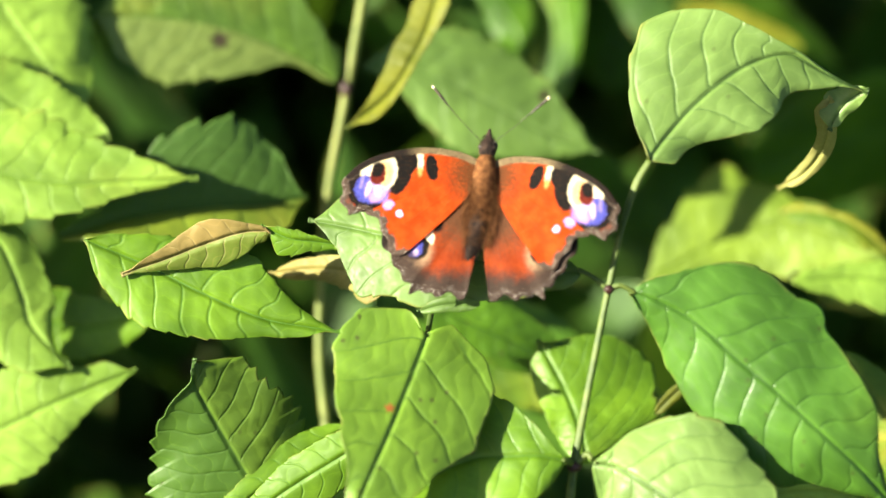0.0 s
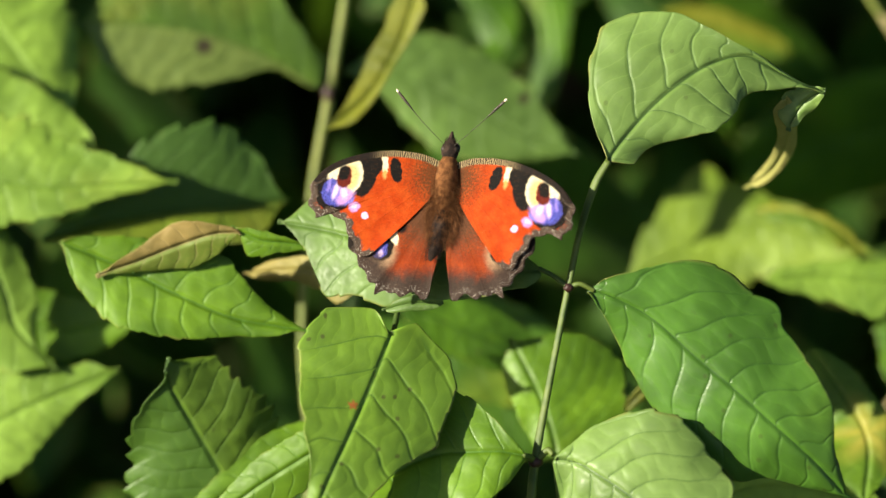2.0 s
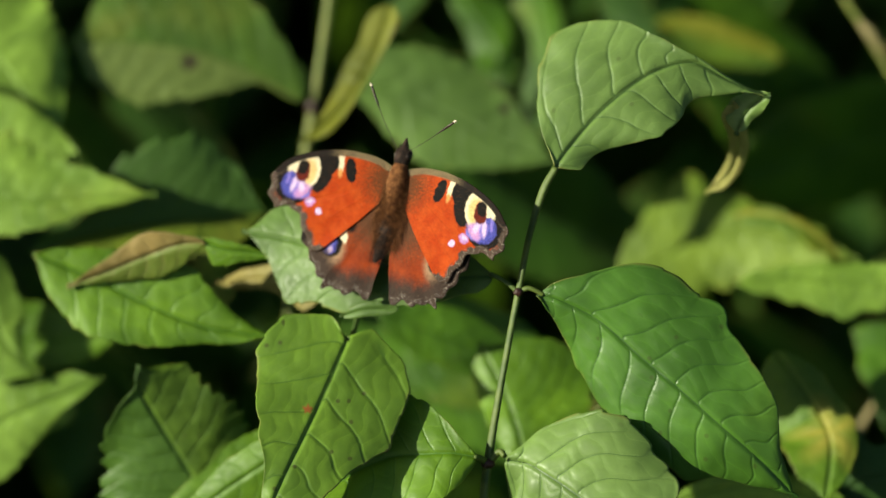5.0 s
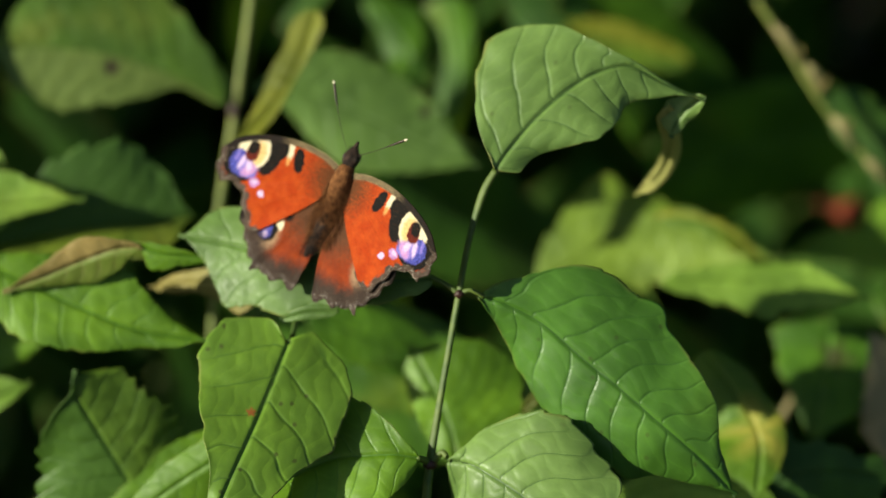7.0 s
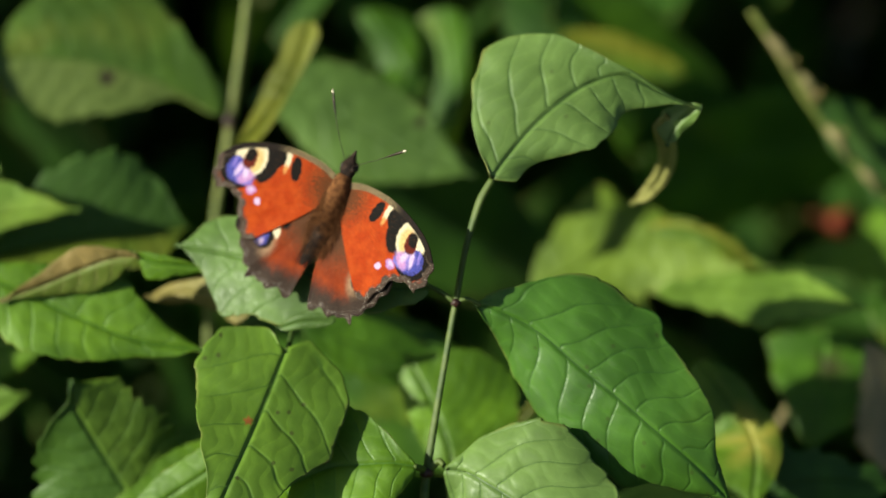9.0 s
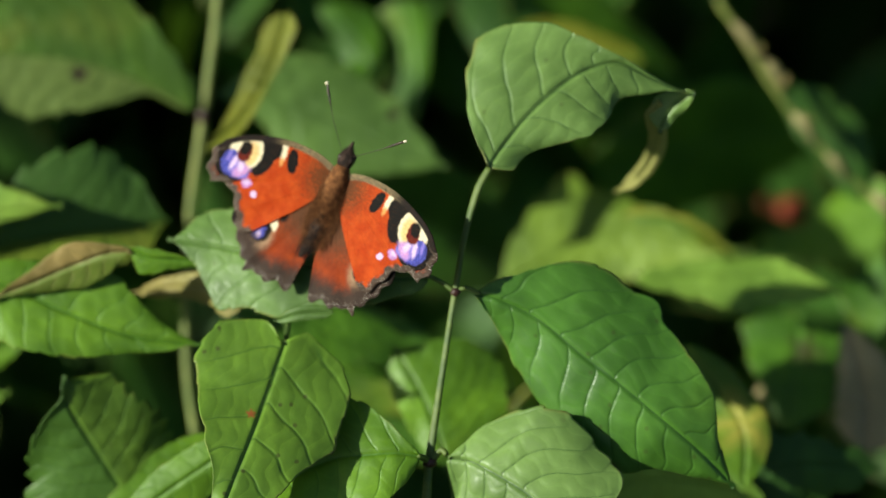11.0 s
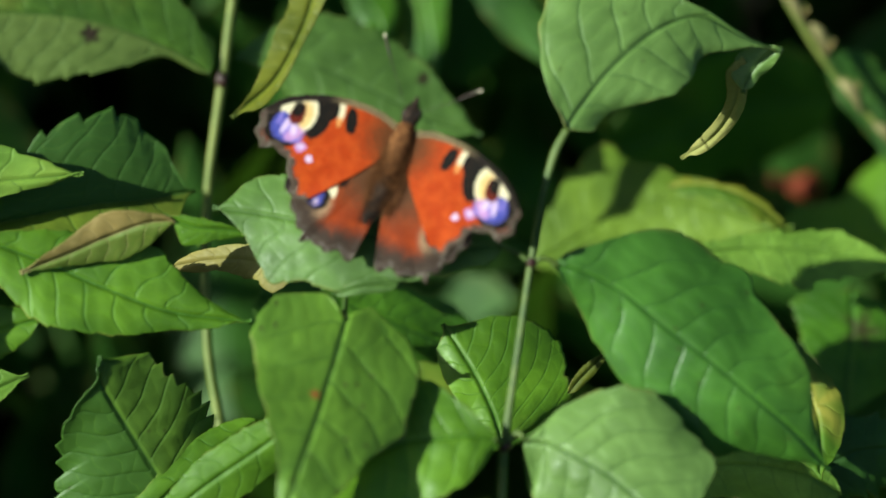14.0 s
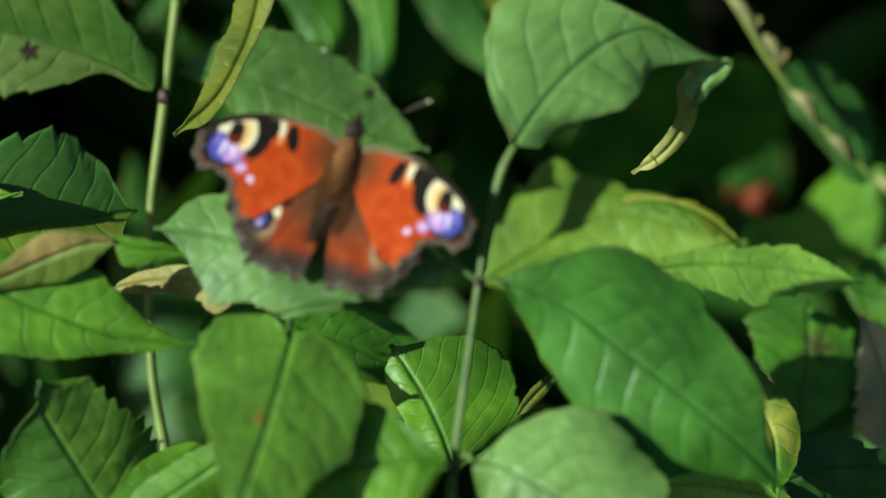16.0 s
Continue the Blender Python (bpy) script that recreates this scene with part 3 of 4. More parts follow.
def build_butterfly():
    top = tagged(new("butterfly"), "orange-red butterfly with blue eyespots resting on a green leaf", "butterfly")
    top.matrix_world = BUSH
    body = part_of("thorax", mesh_of("thorax", *lathe([(-4.5, 1.6, 1.4, 0.2), (-2, 2.1, 1.9, 0.4), (2, 2.4, 2.2, 0.6), (5, 2.0, 1.9, 0.6), (6.6, 1.4, 1.3, 0.5)]), FUR), top, "furry brown thorax")
    part_of("fur", mesh_of("fur", *hairs((-6.5, 6.5, 2.3, 2.0, 0.5), 3600, 1.2, 1), FUR, False), body)
    part_of("fur", mesh_of("fur", *hairs((-6.0, 4.5, 2.8, 1.0, 0.7), 1500, 1.4, 4), FUR, False), body)
    part_of("fur", mesh_of("fur", *hairs((-11.0, 2.0, 3.3, 0.8, 0.7), 1700, 2.4, 5), FUR, False), body, "long brown hairs over the wing roots")
    rear = part_of("abdomen", mesh_of("abdomen", *lathe([(-3.5, 1.6, 1.4, 0.2), (-7, 2.0, 1.7, 0.1), (-11, 1.7, 1.5, -0.1), (-14, 1.0, 0.9, -0.3), (-15.6, 0.25, 0.25, -0.4)], axis_bend=-0.016), FUR_DARK), top, "dark furry abdomen")
    part_of("fur", mesh_of("fur", *hairs((-14.5, -4, 1.9, 1.6, 0.1), 1500, 1.0, 2, -0.016), FUR_DARK, False), rear)
    head = part_of("head", mesh_of("head", *lathe([(6.0, 1.2, 1.0, 0.5), (7.4, 1.75, 1.4, 0.6), (8.8, 1.65, 1.3, 0.6), (10.3, 0.8, 0.7, 0.5), (12.0, 0.2, 0.2, 0.4)]), FUR_DARK), top, "dark brown head with a short pointed snout")
    part_of("fur", mesh_of("fur", *hairs((6.4, 10.8, 1.5, 1.2, 0.6), 500, 0.8, 3), FUR_DARK, False), head)
    for side in (-1, 1):
        bm = bmesh.new()
        bmesh.ops.create_icosphere(bm, subdivisions=3, radius=0.00075, matrix=Matrix.Translation((side * 0.00115, 0.0082, 0.0009)))
        part("compound_eye", bm, CHITIN, head)
    curl = [(0.9 + 0.75 * math.cos(a) * (1 - 0.03 * a), 8.6 + 0.95 * math.sin(a) * (1 - 0.03 * a), 0.2 + 0.05 * a) for a in np.linspace(1.2, -7.5, 22)]
    part_of("proboscis", mesh_of("proboscis", *tube(curl, [0.22, 0.18, 0.14, 0.1], 60, 8), CHITIN), head, "coiled black proboscis")
    fore = [(1.6, 5.6), (5.5, 6.8), (11.4, 7.0), (17.0, 6.0), (22.5, 3.9), (26.2, 1.2), (28.2, -2.2), (27.7, -5.2), (26.4, -7.9), (23.8, -7.3), (21.2, -7.8), (19.0, -10.4), (17.4, -13.5), (15.0, -15.2), (11.6, -12.2), (6.2, -6.2), (2.0, -0.8)]
    hind = [(0.2, 1.5), (6.0, 0.4), (14.0, -1.6), (18.6, -5.2), (19.6, -9.0), (17.9, -12.0), (16.6, -15.0), (14.6, -17.4), (14.2, -19.3), (11.6, -19.0), (9.6, -20.2), (6.6, -19.9), (3.6, -21.0), (2.4, -17.2), (1.2, -13.0), (0.0, -6.0)]
    wings = []
    for side in (-1, 1):
        # Both wings turn on their roots, so their meshes are built round those points.
        h = wing("hindwing", hind, (0.0, 0.0), 0.24, side, radians(7.0), top, HIND, 0.0, "brown-red hindwing with a blue eyespot and dark margin")
        co = h.data.attributes["wingco"]
        old = np.zeros(len(h.data.vertices) * 3, np.float32)
        co.data.foreach_get("vector", old)
        co.data.foreach_set("vector", (old.reshape(-1, 3) + np.array([1.0, -1.0, 0], np.float32)).ravel())
        wings.append((h, side * 3))
        f = wing("forewing", [(x - 2.0, y - 2.6) for x, y in fore], (-0.2, 0.2), 0.31, side, radians(8.1), top, FORE, 0.0, "orange forewing with black bars, cream patches and an eyespot")
        co = f.data.attributes["wingco"]
        old = np.zeros(len(f.data.vertices) * 3, np.float32)
        co.data.foreach_get("vector", old)
        co.data.foreach_set("vector", (old.reshape(-1, 3) + np.array([2.0, 2.6, 0], np.float32)).ravel())
        wings.append((f, side))
        feeler = part_of("antenna", mesh_of("antenna", *tube([(0, 0, 0), (side * 0.3, 7.5, 0.4), (side * 0.1, 15.4, 0.2)], [0.08, 0.06, 0.055, 0.055, 0.055, 0.06, 0.08, 0.24, 0.28, 0.24], 30, 8), CHITIN), top, "thin dark antenna with a pale club")
        part_of("club_tip", mesh_of("club_tip", *tube([(side * 0.1, 15.2, 0.2), (side * 0.1, 15.9, 0.2)], [0.27, 0.27, 0.12], 8, 8), TIP), feeler)
        wings.append((feeler, side * 2))
        for y, out in ((3.5, 5.0), (0.5, 6.0), (-2.0, 6.5)):
            part_of("leg", mesh_of("leg", *tube([(side * 1.2, y, -0.6), (side * out * 0.7, y + 0.6, -0.2), (side * out, y + 0.8, -3.0)], [0.28, 0.2, 0.1], 12, 6), CHITIN), top)
    return top, wings


# ---- the plants ----
front = plant("leafy_shoot", "upright shoot with broad glossy green leaves on a thin ridged stem", "plant", "shoots")
stem(front, [(-8, -2, -64.9), (-6.3, -2, -45.2), (-5.4, -1, -34.7), (-2.7, -1, -17.6), (0.6, 0, 0.9), (2.8, 0, 12.4), (5.6, 0, 21.7), (8.2, 0, 26.6)], [1.1, 1, 0.9, 0.7, 0.65, 0.65, 0.85, 0.7], STEM, "stem", ridges=0.14, rings=50, sides=14)
knot(front, (0.6, -0.6, 0.9), (1, 1, 0.9))
knot(front, (-5.4, -1.6, -34.4), (1.5, 1.3, 1.1))
stem(front, [(0.6, 0, 0.9), (2.9, -1, 1.7), (5.8, -1, 0.4)], [0.6, 0.5, 0.5], STEM, "petiole")
stem(front, [(0.6, 0, 0.9), (-2.4, 1, 3.1), (-5.4, 2, 4.6)], [0.6, 0.5, 0.5], STEM, "petiole")
stem(front, [(-5.4, -1, -34.5), (-6.6, -3, -33.3), (-8.0, -5, -32.8)], [0.8, 0.7, 0.6], STEM, "petiole")
stem(front, [(-5.4, -1, -34.5), (-3.1, -2, -31.9), (-1.9, -3, -32.7)], [0.8, 0.7, 0.6], STEM, "petiole")
leaf(front, LEAF_TOP, [blade([(8.1, 0, 26.8), (11.2, 1, 31.1), (16.7, 2, 37.6), (23.3, 3, 43.4), (29.4, 4, 47), (36, 4.5, 48.4), (43.2, 5, 45.2), (52.1, 6, 41.5)], [2.4, 3.6, 5.4, 7.9, 10.5, 12.3, 15.1, 16.6, 18.7, 18.5, 16.9, 14.9, 12.9, 9.4, 6.7, 3.9, 2.2, 1.2, 0.8, 0.6, 0.4, 0.2, 0.2, 0.0], [3.4, 4.3, 4.5, 4.6, 4.8, 6.1, 7.7, 9.0, 10.4, 11.6, 12.3, 12.5, 12.4, 12.0, 11.4, 10.6, 9.6, 8.2, 6.4, 4.6, 3.0, 1.5, 1.1, 0.0], 0.2, -0.3, teeth=0.008, bow=0.15, veins=8, puff=0.016, lobe=0, ease=400, seed=1)], "glossy green leaf whose pale tip curls under")
leaf(front, LEAF_TIP, [blade([(44.4, 8, 40.2), (45.8, 17, 34.7), (45.7, 27, 29.6), (43.7, 37, 25.3), (39.2, 45, 21.9)], [1.5, 1.6, 1.9, 2.2, 1.8, 1.4, 1.2, 0.0], [3.0, 2.8, 2.3, 2.0, 2.0, 1.8, 1.3, 0.0], 0.3, 0.3, teeth=0.02, fine=0.5, puff=0, lobe=0, veins=0, seed=2)], "pale curled leaf tip", name="curled_tip")
leaf(front, LEAF_TEAL, [blade([(4.6, -1, 0.4), (9.3, -2, -0.8), (17.3, -3, -4.9), (26.3, -5, -12.5), (34.1, -7, -18.8), (42.1, -8, -25.8), (50.4, -7, -32.9), (57.8, -4, -40.5)], [1.4, 2.0, 3.0, 4.6, 6.4, 9.4, 12.8, 16.0, 17.3, 17.4, 17.9, 18.8, 18.9, 15.8, 14.6, 13.8, 13.1, 12.3, 11.2, 7.8, 4.3, 2.9, 2.0, 0.0], [1.2, 2.0, 2.8, 3.6, 5.0, 6.8, 8.7, 10.5, 11.4, 12.6, 13.0, 13.2, 13.4, 13.7, 13.7, 13.4, 12.9, 12.6, 9.1, 7.4, 5.7, 4.0, 2.6, 0.0], 0.06, 0.22, teeth=0.012, count=9, veins=11, lobe=0, puff=0.016, seed=3)])
leaf(front, LEAF_TOP, [blade([(-1.8, -3, -33.5), (2.9, -5, -34.1), (8.2, -8, -36.9), (14.2, -11, -40.8), (20, -14, -46.4), (25.4, -16, -52.6)], [0.8, 1.4, 2.4, 4.4, 7.8, 10.8, 12.9, 15.0, 16.4, 17.3, 17.4, 17.5, 17.1, 17.2, 17.2, 17.1, 16.6, 14.5, 10.5, 0.0], [3.2, 7.7, 10.5, 11.0, 10.5, 11.1, 11.8, 12.1, 12.5, 12.8, 12.8, 12.3, 11.6, 10.6, 9.4, 8.0, 6.7, 5.3, 3.8, 0.0], 0.1, 0.3, teeth=0.015, count=9, veins=7, lobe=0, puff=0.018, seed=4)])
leaf(front, LEAF_SPECK, [blade([(-34.9, 4, -9.2), (-37.2, 0, -15.4), (-39.8, -4, -22.1), (-42.5, -9, -28.7), (-45.4, -13, -35.3), (-48.1, -16, -41.8), (-50.3, -17, -47.9)], [9.0, 10.5, 13.5, 15.2, 15.9, 16.4, 16.3, 16.3, 16.3, 15.8, 14.2, 13.0, 12.0, 11.1, 10.2, 9.2, 8.2, 7.4, 6.5, 5.3, 4.2, 0.0], [11.0, 14.0, 15.6, 16.2, 16.4, 16.0, 15.2, 14.3, 13.5, 12.8, 11.3, 9.7, 8.9, 7.7, 5.8, 4.6, 3.7, 2.9, 2.2, 1.5, 0.9, 0.0], -0.10, 0.12, bow=0.06, spots=[(0.385, -1.8, 1.0)], teeth=0.012, count=12, veins=6, lobe=(0.33, 0.30), puff=0.016, seed=5)], "broad green leaf with dark specks and one rusty spot")
stem(front, [(-34.9, 4, -9.2), (-34.6, 12, -8.5), (-33.5, 18, -1.5)], [0.6, 0.6, 0.6], STEM, "petiole")
leaf(front, LEAF_MINT, [blade([(-4.8, 2, 4.3), (-14.8, 5, 4.1), (-26.8, 9, 6.3), (-39, 13, 9.1), (-49, 18, 11.3), (-59.3, 22, 13)], [3.8, 3.8, 6.4, 9.5, 12.0, 11.4, 12.2, 4.8, 0.0], [1.2, 5.0, 7.3, 8.6, 9.2, 9.4, 8.4, 6.2, 0.0], -0.25, 0.25, teeth=0.03, count=11, veins=8, lobe=0, puff=0.008, wave=0.02, seed=6), blade([(-24.8, 6, -2.8), (-31.3, 7, -3.1), (-36.7, 9, -4.7)], 1.5, 1.5, 0.1, 0.2, a=0.4, b=0.6, fine=0.4, puff=0.02, lobe=0, seed=7)], "light green leaf on which the butterfly rests")
leaf(front, LEAF_PALE, [blade([(-7.6, -5, -32.8), (-12.6, -5, -32.1), (-18.2, -4, -32.4), (-25, -2, -33.1), (-31.9, -3, -36), (-40, -5, -41.2), (-48.2, -8, -48.1)], [4.0, 6.6, 8.3, 9.7, 11.8, 12.3, 12.3, 11.7, 10.2, 8.1, 0.0], [1.1, 2.6, 6.2, 9.6, 11.9, 16.1, 16.8, 15.9, 12.3, 8.1, 0.0], -0.50, 0.40, teeth=0.015, veins=8, lobe=0, puff=0.014, seed=8)])
left = plant("leafy_shoot", "sunlit vine shoot with toothed green leaves", "plant", "shoots")
stem(left, [(-46.9, 100, 80.9), (-48.9, 100, 62.9), (-51.9, 100, 42.5), (-56, 98, 15), (-56.8, 92, -14.8), (-54.6, 85, -34.7), (-53.7, 80, -55.5)], [1.15, 1.15, 1.15, 1, 1, 1.2, 1.4], STEM_TAN, "stem", rings=50)
knot(left, (-52.1, 99, 42.2), (1.5, 1.4, 1.8))
leaf(left, LEAF_OLD, [blade([(-54.6, 98, 43.7), (-64.6, 97, 49.6), (-80.4, 96, 55.3), (-96.1, 95, 57), (-109.4, 94, 57.1)], [1.2, 1.2, 2.5, 8.8, 12.3, 14.1, 13.0, 9.7, 0.0], [6.8, 6.8, 10.6, 16.8, 20.3, 18.3, 15.9, 8.9, 0.0], -0.15, 0.12, spots=[(0.494, 3.0, 2.1)], teeth=0.04, count=9, fine=0.7, puff=0.008, veins=10, lobe=0, seed=9)], "green leaf with a brown hole")
leaf(left, LEAF_YELLOW, [blade([(-32.3, 77, 64.5), (-35.2, 74, 54.7), (-38.5, 72, 47.6), (-43.5, 70, 39.9), (-52.1, 68, 32.7)], [3.3, 2.9, 2.2, 1.7, 1.6, 1.6, 2.0, 2.3, 0.0], [3.3, 4.3, 4.3, 4.8, 4.7, 3.8, 3.0, 1.4, 0.0], -0.9, 0.3, teeth=0.03, fine=0.5, puff=0.02, lobe=0, seed=10)], "narrow folded yellow-green leaf")
leaf(left, LEAF_MINT, [blade([(-48.8, 103, 47.5), (-33.5, 103, 46), (-19, 102, 39.9), (-6.8, 101, 33.3), (5, 100, 29.6)], [1.4, 5.0, 9.1, 12.3, 12.6, 11.9, 11.4, 10.5, 8.9, 6.8, 3.8, 0.0], [0.8, 2.5, 6.5, 10.1, 11.9, 12.7, 11.8, 9.9, 6.9, 4.3, 2.3, 0.0], 0.1, -0.1, spots=[(0.66, 7.2, 1.5), (0.58, 11.5, 1.5)], fine=0.7, teeth=0.04, lobe=0, seed=11)], "green leaf with small brown holes")
leaf(left, LEAF_PALE, [blade([(-105, 28, 7.7), (-92.2, 27, 2.8), (-80.5, 25, -2.6), (-67.6, 24, -7.5), (-51.9, 23, -9.6)], [1.8, 4.1, 6.5, 8.7, 10.5, 11.8, 7.7, 2.8, 0.0], [1.7, 7.3, 10.5, 10.9, 9.8, 7.3, 3.8, 2.1, 0.0], 0.05, -0.3, fine=0.7, teeth=0.03, lobe=0, seed=12)])
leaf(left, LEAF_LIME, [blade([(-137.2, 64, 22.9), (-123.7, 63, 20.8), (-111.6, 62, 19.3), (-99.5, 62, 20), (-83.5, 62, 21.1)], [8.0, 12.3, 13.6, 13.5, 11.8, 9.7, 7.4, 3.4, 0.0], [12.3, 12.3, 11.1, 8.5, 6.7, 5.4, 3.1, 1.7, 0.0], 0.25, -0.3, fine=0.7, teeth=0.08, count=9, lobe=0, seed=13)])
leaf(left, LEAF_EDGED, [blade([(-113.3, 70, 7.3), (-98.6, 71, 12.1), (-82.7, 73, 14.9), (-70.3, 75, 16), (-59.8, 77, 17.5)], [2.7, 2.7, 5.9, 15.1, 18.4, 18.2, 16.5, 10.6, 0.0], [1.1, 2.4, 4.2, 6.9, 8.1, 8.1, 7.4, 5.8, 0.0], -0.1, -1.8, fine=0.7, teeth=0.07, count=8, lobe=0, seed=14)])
leaf(left, LEAF_BROWN, [blade([(-67, 20, 10.5), (-73.1, 21, 9.9), (-80.6, 23, 7.3), (-88.3, 24, 4.1), (-97.2, 25, 0.8)], [0.0, 2.2, 3.9, 4.8, 5.1, 4.2, 3.2, 1.8, 0.9, 0.0], [0.7, 1.4, 2.2, 3.6, 4.8, 4.1, 3.3, 2.3, 1.3, 0.0], 0.25, -0.3, fine=0.6, teeth=0.01, lobe=0, seed=15)], "browning folded leaf with a pointed tip")
leaf(left, LEAF_PALE, [blade([(-51.9, 20, 7.8), (-57.8, 20, 8.6), (-63.1, 20, 9.1), (-68.9, 21, 11.5)], [0.4, 1.1, 1.8, 2.3, 2.8, 3.9, 1.1, 0.0], [0.4, 0.7, 1.1, 1.5, 1.9, 1.9, 1.4, 0.0], 0.2, -0.2, fine=0.5, lobe=0, teeth=0.10, count=4, seed=16)])
leaf(left, LEAF_TAN, [blade([(-43.3, 30, -1.1), (-50, 34, 2.2), (-58.2, 39, 2.8), (-67.7, 46, 1.3)], [4.5, 4.4, 3.7, 3.7, 3.2, 2.3, 2.2, 1.5, 0.0], [0.6, 3.0, 3.2, 3.3, 3.0, 2.5, 2.0, 1.2, 0.0], 0.2, 0.2, fine=0.5, lobe=0, teeth=0.05, count=5, seed=17)], "tan-yellow withering leaf with a pointed tip")
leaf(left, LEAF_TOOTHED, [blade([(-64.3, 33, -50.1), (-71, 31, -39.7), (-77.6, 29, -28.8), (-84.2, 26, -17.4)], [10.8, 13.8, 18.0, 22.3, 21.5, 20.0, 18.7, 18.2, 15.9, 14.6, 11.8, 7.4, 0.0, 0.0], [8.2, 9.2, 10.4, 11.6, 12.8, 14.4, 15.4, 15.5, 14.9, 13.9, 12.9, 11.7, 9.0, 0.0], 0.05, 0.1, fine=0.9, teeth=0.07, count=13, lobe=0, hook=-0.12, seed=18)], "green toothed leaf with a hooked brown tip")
leaf(left, LEAF_PALE, [blade([(-50.3, 34, -29.9), (-60, 32, -36.3), (-70.9, 30, -45.6), (-80.4, 30, -53.8)], 5.0, 4.3, 0.1, 0.1, a=0.5, b=0.6, fine=0.6, lobe=0, seed=19)])
leaf(left, LEAF_PALE, [blade([(-43, 16, -28.7), (-51.1, 18, -34.5), (-61.7, 20, -41.6), (-72.3, 22, -49.8)], 5.9, 5.0, 0.1, 0.2, a=0.5, b=0.6, fine=0.6, lobe=0, seed=20)])
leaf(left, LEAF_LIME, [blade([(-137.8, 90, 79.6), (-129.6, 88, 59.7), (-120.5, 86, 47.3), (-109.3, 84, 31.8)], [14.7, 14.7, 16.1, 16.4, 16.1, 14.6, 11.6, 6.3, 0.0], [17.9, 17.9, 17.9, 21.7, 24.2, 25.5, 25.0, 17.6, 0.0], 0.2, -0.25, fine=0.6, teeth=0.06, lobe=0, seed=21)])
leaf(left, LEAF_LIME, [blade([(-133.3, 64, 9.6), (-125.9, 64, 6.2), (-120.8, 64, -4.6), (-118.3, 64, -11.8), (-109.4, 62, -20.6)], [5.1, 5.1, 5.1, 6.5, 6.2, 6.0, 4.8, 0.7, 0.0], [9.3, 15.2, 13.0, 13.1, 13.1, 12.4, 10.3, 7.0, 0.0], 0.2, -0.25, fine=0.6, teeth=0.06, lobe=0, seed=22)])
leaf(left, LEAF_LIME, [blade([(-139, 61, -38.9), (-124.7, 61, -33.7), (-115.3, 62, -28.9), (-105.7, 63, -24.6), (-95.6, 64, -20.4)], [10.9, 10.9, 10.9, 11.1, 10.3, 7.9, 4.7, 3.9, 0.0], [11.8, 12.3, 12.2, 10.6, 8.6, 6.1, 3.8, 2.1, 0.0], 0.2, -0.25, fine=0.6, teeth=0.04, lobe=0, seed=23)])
right = plant("leafy_shoot", "low vine shoot with pale and yellowing leaves", "plant", "shoots")
leaf(right, LEAF_PALE, [blade([(0.3, 42, -36), (-1.6, 44, -29.2), (-4.8, 48, -21.2), (-10.3, 52, -11.5)], [2.5, 4.0, 5.0, 5.6, 5.7, 5.6, 5.3, 4.3, 0.0], [7.1, 11.9, 17.6, 18.2, 18.4, 18.6, 15.7, 10.6, 0.0], 0.1, 0.1, fine=0.8, teeth=0.015, puff=0.004, lobe=0, seed=24)])
leaf(right, LEAF, [blade([(-33.1, 74, -4.7), (-23.7, 75, -9), (-14.3, 76, -12.8), (-2.4, 78, -18.5)], 7.0, 6.7, 0.1, 0.1, a=0.5, b=0.5, fine=0.6, teeth=0.02, seed=26)])
leaf(right, LEAF_YELLOW, [blade([(14.6, 44, -26), (17.9, 44, -22.4), (22.3, 44, -18.3)], 1.4, 1.4, 0.1, 0.1, a=0.5, b=0.5, fine=0.4, teeth=0.02, seed=27)])
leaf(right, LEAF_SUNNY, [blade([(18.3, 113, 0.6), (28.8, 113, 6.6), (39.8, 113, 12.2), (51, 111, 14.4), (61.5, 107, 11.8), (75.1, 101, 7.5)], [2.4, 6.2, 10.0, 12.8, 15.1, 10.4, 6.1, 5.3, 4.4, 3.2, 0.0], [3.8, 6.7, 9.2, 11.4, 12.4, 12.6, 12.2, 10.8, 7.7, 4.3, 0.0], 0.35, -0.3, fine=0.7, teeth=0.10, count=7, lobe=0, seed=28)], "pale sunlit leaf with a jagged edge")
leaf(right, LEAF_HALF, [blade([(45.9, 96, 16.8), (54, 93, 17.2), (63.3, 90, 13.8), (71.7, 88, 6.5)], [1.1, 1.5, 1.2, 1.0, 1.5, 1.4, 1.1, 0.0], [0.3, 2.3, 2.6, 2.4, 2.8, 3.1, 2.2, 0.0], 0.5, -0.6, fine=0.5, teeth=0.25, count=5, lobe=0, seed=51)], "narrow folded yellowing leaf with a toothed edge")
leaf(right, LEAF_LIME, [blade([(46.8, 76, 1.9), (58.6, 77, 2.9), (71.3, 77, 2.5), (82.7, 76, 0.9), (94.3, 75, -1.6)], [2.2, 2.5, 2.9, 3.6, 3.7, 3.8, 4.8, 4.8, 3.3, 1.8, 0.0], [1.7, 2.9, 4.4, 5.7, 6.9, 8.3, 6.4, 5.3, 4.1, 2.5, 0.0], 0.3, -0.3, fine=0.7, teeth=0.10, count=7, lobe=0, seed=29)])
leaf(right, LEAF_PATCH, [blade([(55.1, 57, -12.7), (62.3, 51, -22.5), (66.7, 44, -32.2), (65.3, 37, -44.8)], [1.5, 3.3, 4.9, 5.3, 5.5, 5.8, 5.9, 4.7, 2.8, 0.0], [5.7, 7.3, 9.1, 9.7, 10.2, 10.4, 10.3, 9.5, 6.3, 0.0], -0.1, 0.1, spots=[(0.60, 0.5, 9.5)], fine=0.7, lobe=0, seed=30)], "green leaf with a large yellow patch")
